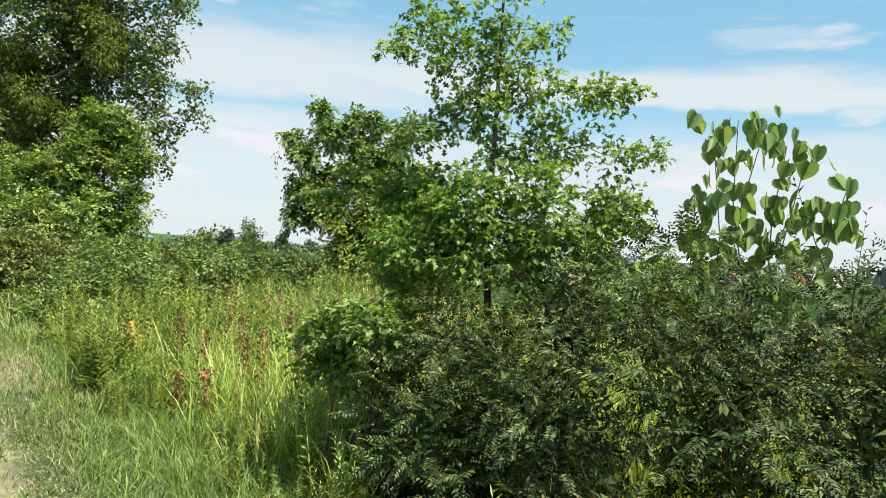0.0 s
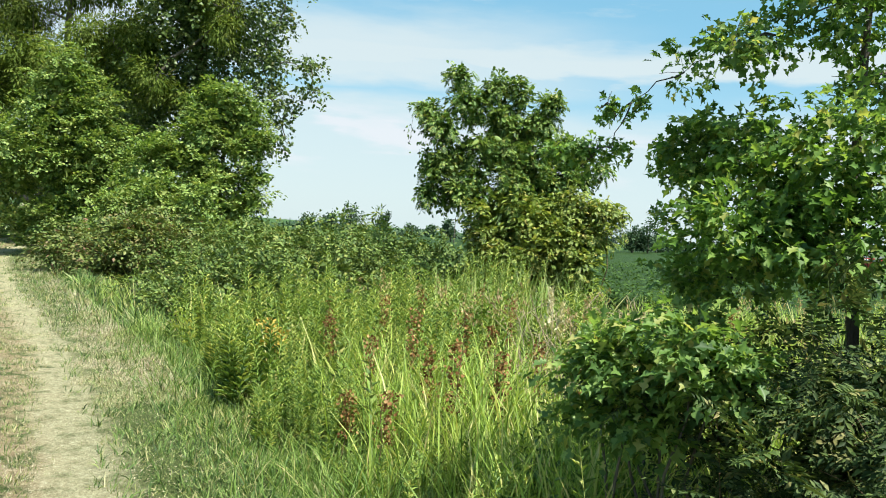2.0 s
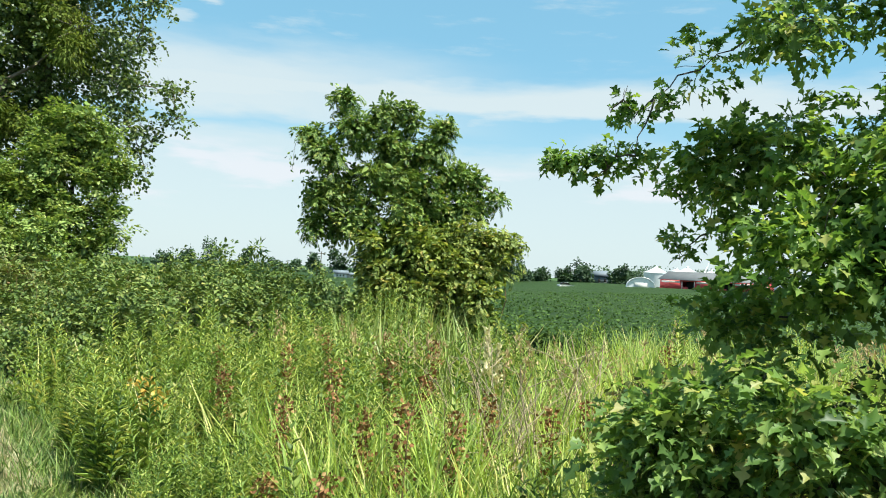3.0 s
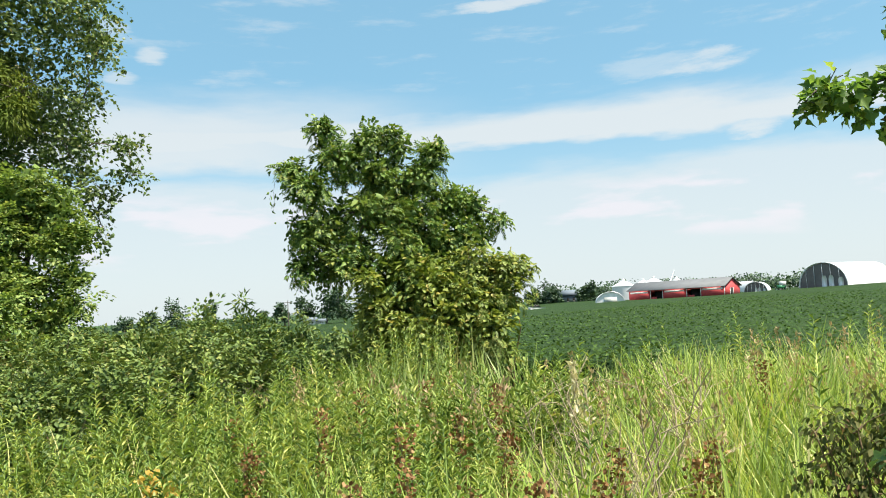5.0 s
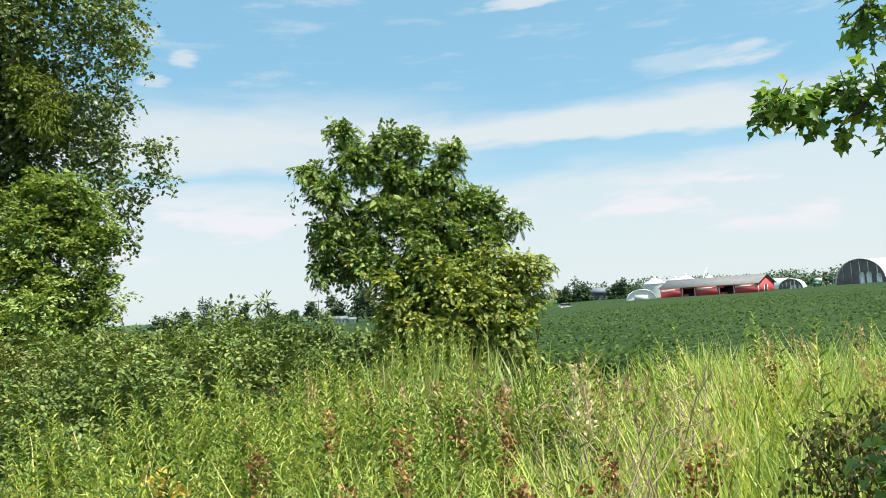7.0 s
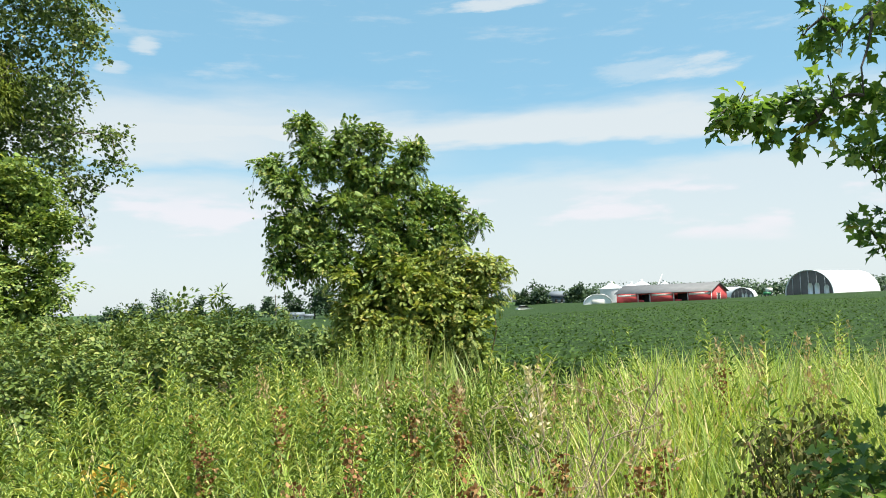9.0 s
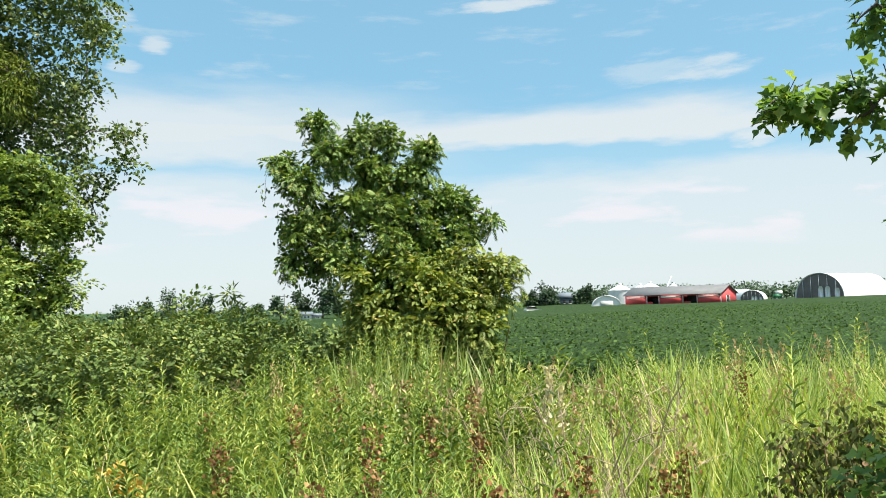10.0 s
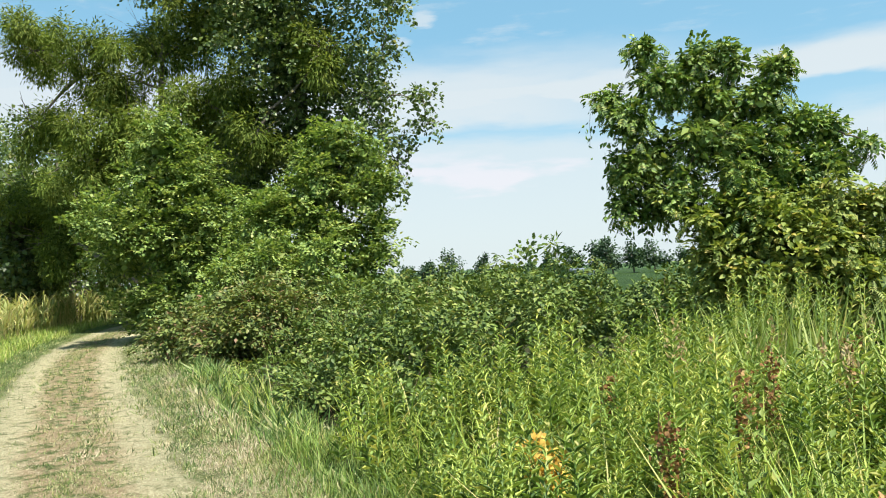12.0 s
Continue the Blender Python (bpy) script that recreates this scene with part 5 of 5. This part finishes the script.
DARKB = [(x, y, z - (0.05 if z > 1.15 else 0.0), r) for x, y, z, r in DARKB]
woody("dark_shrub", "wide dense shrub with small dark olive-green leaves", "bush", (4.8, 7.8), DARKB, [sprays(bumpy(DARKB, 6, 0.42, 0.82), 1050, 8, sprig_shape(), 0.19, 0.19, 0.4, 0.14, 0.8, top=0.45, tumble=0.3, lift=0.05), core(DARKB, 16000, thin_leaf(0.2, 0.12), 0.055, 0.72),
       shoots([l for l in DARKB if l[2] > 0.9], 130, weed_shape(26, 13, 0.13, 0.18), 0.32, 0.5, 0.3, 1.0), shoots([l for l in DARKB if l[2] > 1.05 and l[0] > 4.0], 46, weed_shape(16, 14, 0.11, 0.2), 0.5, 1.6, 1.2)], 0.008, PRIVET, "foliage", bark=BROWN_STEM, twigs=260, stems=3)
RSH = [(3.42, 10.3, 0.8, 0.2), (3.15, 10.34, 0.98, 0.17), (3.06, 10.38, 0.9, 0.13), (3.23, 10.29, 0.9, 0.15), (3.14, 10.34, 0.75, 0.2), (3.02, 10.4, 0.97, 0.06), (3.33, 10.35, 1.0, 0.09), (3.2, 10.3, 0.5, 0.2)]
woody("redbud_shrub", "small shaded shrub with drooping dull-green leaves", "shrub", (3.15, 10.35), RSH, [foliage(bumpy(RSH, 7, 0.36, 0.95), 520, 4, blade_leaf(0.28), 0.031, 0.06, 0.4, 1.2, 0.5, tumble=0.7)], 0.012, REDBUD, "foliage", bark=BROWN_STEM, stems=3, twigs=60)


def heart_leaf():
    """A broad heart-shaped leaf with a dished blade."""
    half = [(0.0, 0.08), (0.22, -0.02), (0.42, 0.10), (0.50, 0.35), (0.42, 0.62), (0.22, 0.85), (0.0, 1.05)]
    T = [(0, 0.08, 0), (0, 0.4, -0.05), (0, 0.75, -0.06), (0, 1.05, -0.16)]
    F = []
    for side in (1, -1):
        o = len(T)
        T += [(side * x, y, 0.10 * abs(x) - 0.12 * y * y) for x, y in half[1:-1]]
        F += [(0, o, o + 1), (0, o + 1, 1), (1, o + 1, o + 2), (1, o + 2, o + 3), (1, o + 3, 2), (2, o + 3, o + 4), (2, o + 4, 3)]
    return np.array(T, float), F


def catalpa():
    base = np.array((5.55, 9.6, 0.0))
    ob = thing("broadleaf_sapling", "sapling with large heart-shaped pale-green leaves behind shrub", "tree", (5.55, 9.6, float(ground_z(base[:2]))))
    stems = [(5.38, 9.6, 2.84), (5.58, 9.58, 2.84), (5.85, 9.5, 2.6), (6.1, 9.42, 2.36), (5.12, 9.65, 2.28), (5.22, 9.65, 2.78), (5.72, 9.55, 2.66)]
    for e in stems:
        v, f = limb(base + np.array((rng.normal(0, 0.03), rng.normal(0, 0.03), 0)), base + (np.array(e) - base) * 0.96, 0.010, 0.003, 0.0, 5)
        under("stem", mesh_np("stem", v, f, BARK, True), ob)
    T, F = heart_leaf()
    me = mesh_np("leaf", T, np.array(F), CATALPA, True)
    for e in stems:
        for _ in range(32):
            t = 1.0 - 0.46 * rng.random() ** 1.1
            p = base + (np.array(e) - base) * t + np.array((*rng.uniform(-0.13, 0.13, 2), rng.normal(0, 0.03)))
            leaf = new("leaf", me)
            leaf.parent = ob
            leaf.location = Vector(p) - ob.location
            leaf.rotation_euler = (rng.uniform(-2.0, -1.1), rng.uniform(-0.5, 0.5), rng.uniform(0, 6.28))
            leaf.scale = (1, 1, 1)
            leaf.scale *= rng.uniform(0.09, 0.15)


catalpa()


# ---- the far farm ----
rng = np.random.default_rng(66)
def solid(name, sets, mat, parent, label=""):
    v, f = merged(sets)
    return under(name, mesh_np(name, v, f, mat), parent, label)


def turned(vf, x, y, z, ang):
    v, f = vf
    c, s2 = math.cos(ang), math.sin(ang)
    return np.stack((v[:, 0] * c - v[:, 1] * s2 + x, v[:, 0] * s2 + v[:, 1] * c + y, v[:, 2] + z), -1), f


def prism(profile, y0, y1):
    """A profile in x and z, drawn out along y, closed at both ends."""
    k = len(profile)
    V = np.array([(x, y0, z) for x, z in profile] + [(x, y1, z) for x, z in profile], float)
    quads = np.array([(i, (i + 1) % k, k + (i + 1) % k, k + i) for i in range(k)])
    return V, quads


def barn():
    ang = radians(-46)
    x0, y0 = 56.3, 195.8
    z0 = float(ground_z((64, 181)))
    ob = thing("red_barn", "long low red barn with white trim and grey roof", "barn", (64, 181, z0))
    L_, W_, H, R = 24.8, 9.0, 2.8, 4.7

    def put(name, vf, mat, parent=None, label=""):
        v, f = turned(vf, x0, y0, z0, ang)
        return under(name, mesh_np(name, v, f, mat), parent or ob, label)

    for a, b in ((0, 6.1), (9.2, 15.6), (19.0, L_)):
        put("front_wall", box(a, 0, 0, b, 0.2, H), RED_WALL)
    for a, b in ((6.1, 9.2), (15.6, 19.0)):
        put("lintel", box(a, 0, 2.35, b, 0.2, H), RED_WALL)
        # near-black panel set back in the doorway paints the barn's inner shade
        put("doorway_shade_panel", box(a + 0.02, 2.0, 0, b - 0.02, 2.1, 2.6), DARK)
        put("door_trim", box(a - 0.15, -0.05, 0, a, 0, 2.45), WHITE_TRIM)
        put("door_trim", box(b, -0.05, 0, b + 0.15, 0, 2.45), WHITE_TRIM)
        put("half_door", box(a + 0.1, 0.05, 0, b - 1.6, 0.12, 1.0), RED_WALL)
    for a, b in ((0.4, 5.4), (9.8, 15.0), (19.4, L_ - 0.3)):
        put("window_band", box(a, -0.04, 1.95, b, 0.0, 2.4), WHITE_TRIM)
    put("back_wall", box(0, W_ - 0.2, 0, L_, W_, H), RED_WALL)
    for x in (0.0, L_ - 0.2):
        prof = [(0.2, 0), (W_ - 0.2, 0), (W_ - 0.2, H), (W_ / 2, R - 0.15), (0.2, H)]
        v, f = prism([(p, q) for p, q in prof], 0, 0.2)
        v = np.stack((v[:, 1] + x, v[:, 0], v[:, 2]), -1)
        vv, ff = turned((v, f), x0, y0, z0, ang)
        k = len(prof)
        under("gable_wall", mesh_np("gable_wall", vv, [ff, np.array([range(k)]), np.array([range(k, 2 * k)])], RED_WALL), ob)
    put("door_trim", box(L_, 3.2, 0, L_ + 0.05, 3.35, 2.3), WHITE_TRIM)
    put("door_trim", box(L_, 5.0, 0, L_ + 0.05, 5.15, 2.3), WHITE_TRIM)
    put("dark_door", box(L_, 3.35, 0, L_ + 0.03, 5.0, 2.3), DARK)
    put("corner_trim", box(L_, -0.06, 0, L_ + 0.06, 0.15, H), WHITE_TRIM)
    for s2 in (0, 1):
        a, b = (-0.5, W_ / 2) if s2 == 0 else (W_ / 2, W_ + 0.5)
        za, zb = (H - 0.2, R) if s2 == 0 else (R, H - 0.2)
        V = np.array([(-0.4, a, za), (L_ + 0.4, a, za), (L_ + 0.4, b, zb), (-0.4, b, zb), (-0.4, a, za + 0.12), (L_ + 0.4, a, za + 0.12), (L_ + 0.4, b, zb + 0.12), (-0.4, b, zb + 0.12)])
        F = np.array([(0, 1, 2, 3), (4, 7, 6, 5), (0, 4, 5, 1), (1, 5, 6, 2), (2, 6, 7, 3), (3, 7, 4, 0)])
        put("roof_slope", (V, F), ROOF)


barn()


def hoop_house(x, y, ang, width, height, length, label, cloth=True):
    """A round-arched tunnel: film over hoops, its near end closed with shade cloth."""
    z0 = float(ground_z((x, y)))
    ob = thing("hoop_house", label, "greenhouse", (x, y, z0), "farm hoop houses")
    k = 16
    arc = [(width / 2 * math.cos(math.pi * i / k), height * math.sin(math.pi * i / k) ** 0.85) for i in range(k + 1)]
    V = [(px_, yy, pz) for yy in (0, length) for px_, pz in arc] + [(px_ * 0.985, yy, pz * 0.985) for yy in (0, length) for px_, pz in arc]
    F = []
    m_ = k + 1
    for o in (0, 2 * m_):
        F += [(o + i, o + i + 1, o + m_ + i + 1, o + m_ + i) for i in range(k)]
    F += [(i, i + 1, 2 * m_ + i + 1, 2 * m_ + i) for i in range(k)]
    v, f = turned((np.array(V), np.array(F)), x, y, z0, ang)
    under("film_cover", mesh_np("film_cover", v, f, FILM, True), ob)
    if cloth:
        E = [(px_ * 0.97, 0.25, pz * 0.97) for px_, pz in arc]
        v, _ = turned((np.array(E), None), x, y, z0, ang)
        cloth_end = under("end_cloth", mesh_np("end_cloth", v, np.array([range(m_)]), MESH_CLOTH), ob, "dark shade cloth end")
        for i in range(1, 6):
            px_ = width * (-0.5 + i / 6)
            h_ = height * 0.96 * max(0.0, 1 - (2 * px_ / width) ** 2) ** 0.42
            v, f = turned(box(px_ - 0.03, 0.1, 0, px_ + 0.03, 0.2, h_), x, y, z0, ang)
            under("end_post", mesh_np("end_post", v, f, STEEL), cloth_end)
        # pale panels painted as far-end daylight showing through the mesh
        for px_ in (width * 0.03, width * 0.17, width * 0.36):
            w2, h2 = width * 0.05, height * (0.5 if px_ < width * 0.3 else 0.42)
            prof = [(px_ - w2, 0.2), (px_ + w2, 0.2), (px_ + w2, h2 * 0.8), (px_ + w2 * 0.55, h2), (px_ - w2 * 0.55, h2), (px_ - w2, h2 * 0.8)]
            v, f = prism(prof, 0.14, 0.2)
            v, f = turned((v, f), x, y, z0, ang)
            under("daylight_panel", mesh_np("daylight_panel", v, [f, np.array([range(6)])], FILM), cloth_end, "pale panel painted as daylight seen through the mesh end")
    else:
        E = [(px_ * 0.97, 0.25, pz * 0.97) for px_, pz in arc]
        v, _ = turned((np.array(E), None), x, y, z0, ang)
        under("end_wall", mesh_np("end_wall", v, np.array([range(m_)]), FILM), ob)
        v, f = turned(box(-0.22 * width, 0.12, 0, 0.22 * width, 0.22, height * 0.55), x, y, z0, ang)
        under("end_door", mesh_np("end_door", v, f, DUSTY), ob, "dusty grey sliding door")
    ring = [(px_, 0.05, pz) for px_, pz in arc]
    v, f = tube(ring, [0.09] * m_, 5)
    v, f = turned((v, f), x, y, z0, ang)
    under("hoop", mesh_np("hoop", v, f, STEEL), ob)
    return ob


hoop_house(96.8, 177.7, -1.0, 11.6, 6.2, 23, "large white hoop house with a dark mesh end")
hoop_house(86.5, 190, -0.55, 5.6, 2.9, 9, "small hoop house with a dark mesh end")
hoop_house(50.5, 192, -0.2, 7.0, 3.0, 8, "low white plastic hoop house beside the barn", False)
hoop_house(92.5, 204, 0.95, 7.0, 3.2, 20, "long white hoop house behind the barn", False)


def grain_bin(x, y, r, h):
    z0 = float(ground_z((x, y)))
    ob = thing("grain_bin", "round galvanised grain bin with a conical roof", "silo", (x, y, z0), "grain bins")
    k = 24
    prof = []
    for i in range(int(h / 0.4) + 1):
        prof += [(r * (1.0 if i % 2 else 0.985), 0.4 * i)]
    V, F = [], []
    for rr, zz in prof:
        V += [(rr * math.cos(2 * math.pi * j / k), rr * math.sin(2 * math.pi * j / k), zz) for j in range(k)]
    for i in range(len(prof) - 1):
        F += [(i * k + j, i * k + (j + 1) % k, (i + 1) * k + (j + 1) % k, (i + 1) * k + j) for j in range(k)]
    v, f = turned((np.array(V), np.array(F)), x, y, z0, 0)
    under("wall", mesh_np("wall", v, f, STEEL, True), ob)
    top = prof[-1][1]
    V = [(1.04 * r * math.cos(2 * math.pi * j / k), 1.04 * r * math.sin(2 * math.pi * j / k), top) for j in range(k)] + [(0.25 * math.cos(2 * math.pi * j / k), 0.25 * math.sin(2 * math.pi * j / k), top + 0.5 * r) for j in range(k)]
    F = [(j, (j + 1) % k, k + (j + 1) % k, k + j) for j in range(k)]
    v, f = turned((np.array(V), np.array(F)), x, y, z0, 0)
    bin_roof = under("roof", mesh_np("roof", v, f, STEEL, True), ob)
    v, f = turned(box(-0.3, -0.3, top + 0.45 * r, 0.3, 0.3, top + 0.5 * r + 0.35), x, y, z0, 0)
    under("cap", mesh_np("cap", v, f, STEEL), bin_roof)


for x, y, r, h in ((60.4, 214.4, 3.3, 4.8), (66.5, 216, 2.8, 4.4), (69.8, 217, 3.0, 5.0), (77.5, 219.8, 2.6, 4.4)):
    grain_bin(x, y, r, h)

ob = thing("grain_auger", "slanting steel grain auger beside the bins", "auger", (73, 216, 0))
v, f = limb((71.5, 214, 0.1), (76.0, 217, 8.2), 0.22, 0.22, 0, 8)
under("tube", mesh_np("tube", v, f, STEEL), ob)
v, f = limb((75.2, 217.4, 0.0), (75.4, 216.6, 7.2), 0.10, 0.08, 0, 6)
under("support", mesh_np("support", v, f, STEEL), ob)


def house(x, y, w_, d, h, wall, label):
    z0 = float(ground_z((x, y)))
    ob = thing("farmhouse", label, "house", (x, y, z0), "far houses")
    v, f = turned(box(-w_ / 2, -d / 2, 0, w_ / 2, d / 2, h), x, y, z0, 0.1)
    under("wall", mesh_np("wall", v, f, wall), ob)
    V = np.array([(-w_ / 2 - 0.4, -d / 2 - 0.4, h), (w_ / 2 + 0.4, -d / 2 - 0.4, h), (w_ / 2 + 0.4, d / 2 + 0.4, h), (-w_ / 2 - 0.4, d / 2 + 0.4, h), (-w_ / 2 - 0.4, 0, h + d * 0.3), (w_ / 2 + 0.4, 0, h + d * 0.3)])
    quads, tris = np.array([(0, 1, 5, 4), (3, 4, 5, 2), (0, 3, 2, 1)]), np.array([(0, 4, 3), (1, 2, 5)])
    v, _ = turned((V, None), x, y, z0, 0.1)
    under("roof", mesh_np("roof", v, [quads, tris], GREY_BLUE), ob)
    for i in range(3):
        top = min(2.2, h - 0.3)
        a, b = -w_ / 2 + w_ * (i + 0.8) / 4, -w_ / 2 + w_ * (i + 1.2) / 4
        win = under("window", mesh_np("window", *turned(box(a, -d / 2 - 0.06, 0.9, b, -d / 2, top), x, y, z0, 0.1), DARK), ob)
        under("sill", mesh_np("sill", *turned(box(a - 0.1, -d / 2 - 0.14, 0.8, b + 0.1, -d / 2, 0.9), x, y, z0, 0.1), WHITE_TRIM), win)


house(-30.3, 235, 4, 3.5, 1.7, WHITE_TRIM, "small white farmhouse beyond the field")
house(-27.0, 236, 2.6, 2.5, 1.4, WHITE_TRIM, "low white outbuilding beyond the field")
house(61.5, 291, 9, 7, 3.0, GREY_BLUE, "blue-grey shed among distant trees")
house(-84.0, 190.0, 5, 4, 2.0, WHITE_TRIM, "low white building seen over the thicket")

ob = thing("utility_pole", "thin wooden utility pole beyond the field", "pole", (-34.8, 224.5, -2.4))
v, f = tube([(-34.8, 224.5, -2.5), (-34.8, 224.5, 5.6)], [0.16, 0.11], 8)
pole_post = under("post", mesh_np("post", v, f, BARK), ob)
v, f = box(-35.8, 224.45, 4.9, -33.8, 224.55, 5.05)
under("crossarm", mesh_np("crossarm", v, f, BARK), pole_post)


def parked_machine(x, y):
    z0 = float(ground_z((x, y)))
    ob = thing("farm_machine", "green and white farm machinery parked by the tunnels", "tractor", (x, y, z0))
    solid("body", [turned(box(-1.4, -0.5, 0.8, 0.6, 0.5, 1.6), x, y, z0, 0.2)], MACHINE, ob)
    solid("cab", [turned(box(-0.6, -0.55, 1.6, 0.5, 0.55, 2.5), x, y, z0, 0.2)], WHITE_TRIM, ob)
    for px_, r in ((-1.2, 0.5), (0.6, 0.8)):
        for py_ in (-0.7, 0.7):
            v, f = tube([(px_, py_ - 0.15, r), (px_, py_ + 0.15, r)], [r, r], 14)
            v, f = turned((v, f), x, y, z0, 0.2)
            tyre = under("wheel", mesh_np("wheel", v, f, DARK), ob)
            v, f = tube([(px_, py_ - 0.17, r), (px_, py_ + 0.17, r)], [r * 0.5, r * 0.5], 12)
            v, f = turned((v, f), x, y, z0, 0.2)
            under("rim", mesh_np("rim", v, f, WHITE_TRIM), tyre)


parked_machine(90.0, 183)


def parked_car(x, y):
    z0 = float(ground_z((x, y)))
    ob = thing("parked_car", "small white car parked beyond the soybean field", "car", (x, y, z0))
    hull = [(-2.1, 0.3), (2.1, 0.3), (2.15, 0.75), (1.2, 0.9), (-1.9, 0.95), (-2.15, 0.7)]
    v, f = prism(hull, -0.85, 0.85)
    under("body", mesh_np("body", *[turned((v, f), x, y, z0, 0.3)[0], [turned((v, f), x, y, z0, 0.3)[1], np.array([range(6)]), np.array([range(6, 12)])]], WHITE_TRIM), ob)
    v, f = prism([(-1.6, 0.93), (1.0, 0.9), (0.4, 1.45), (-1.2, 1.45)], -0.75, 0.75)
    under("cabin", mesh_np("cabin", turned((v, f), x, y, z0, 0.3)[0], [f, np.array([range(4)]), np.array([range(4, 8)])], DARK), ob)
    v, f = turned(box(-1.15, -0.72, 1.45, 0.38, 0.72, 1.5), x, y, z0, 0.3)
    under("roof", mesh_np("roof", v, f, WHITE_TRIM), ob)
    for px_ in (-1.35, 1.35):
        for py_ in (-0.8, 0.8):
            v, f = tube([(px_, py_ - 0.1, 0.32), (px_, py_ + 0.1, 0.32)], [0.32, 0.32], 12)
            v, f = turned((v, f), x, y, z0, 0.3)
            under("wheel", mesh_np("wheel", v, f, DARK), ob)


parked_car(33.6, 203.0)


# ---- distant trees and woods ----
def far_tree(x, y, h, r):
    z0 = float(ground_z((x, y)))
    lob = [(x + rng.normal(0, 0.4 * r), y + rng.normal(0, 0.4 * r), z0 + h * k, r * q) for k, q in ((0.16, 0.8), (0.36, 0.9), (0.58, 0.8), (0.82, 0.5), (0.3, 0.85))]
    woody("far_tree", "distant rounded dark-green tree at the field edge", "tree", (x, y), lob, [foliage(bumpy(lob, 5), 210, 8, TRI, 0.8, 1.0, 0.5, 0.1)], 0.3, FAR_LEAF, twigs=5, group="distant trees")


for x, y, h, r in ((-107, 319, 8, 4.5), (-97, 322, 13, 5.6), (-84, 326, 11, 3.2), (-64, 331, 5.5, 4), (-72, 330, 5, 4), (-116, 316, 5, 4),
                   (-38, 238, 8, 2.6), (-33, 246, 9, 3.6), (-26, 243, 11, 5), (-20, 240, 11.5, 5), (-14, 242, 10.5, 5), (-8, 244, 9.5, 4.5), (0, 250, 8, 4), (10, 260, 7, 4),
                   (33, 305, 5, 4), (40, 303, 5, 3.5), (46, 285, 6, 3.4), (51.5, 283, 8, 4.2), (66, 280, 7.5, 2.6), (70, 284, 5.5, 2.6), (22, 300, 7, 4.5), (25, 270, 14, 6.5), (20, 268, 11, 5), (30, 296, 8, 4)):
    far_tree(x, y, h, r)


def far_wood(a, b, h, n, seed):
    """A low far wood, seen as one dark band with a ragged crest."""
    t = rng.random(n)
    base = np.array(a) + (np.array(b) - np.array(a)) * t[:, None]
    crest = h * (0.7 + 0.3 * np.sin(t * 37 + seed) * np.sin(t * 91 + 2 * seed))
    p = np.concatenate((base + rng.normal(0, 5, (n, 2)), (ground_z(base) + crest * rng.random(n) ** 0.85)[:, None]), -1)
    return leaves(TRI, p, rng.normal(size=p.shape), np.array((0, -0.6, 0.8)) + rng.normal(0, 0.4, p.shape), rng.uniform(0.9, 1.7, n))


stuff("far_wood", "low dark band of distant woodland on the horizon", "woodland",
      [far_wood((90, 445), (380, 350), 10, 19000, 1), far_wood((-320, 90), (-420, 420), 12, 4000, 4), far_wood((-128, 318), (-30, 340), 4.2, 2600, 7)], FAR_LEAF)
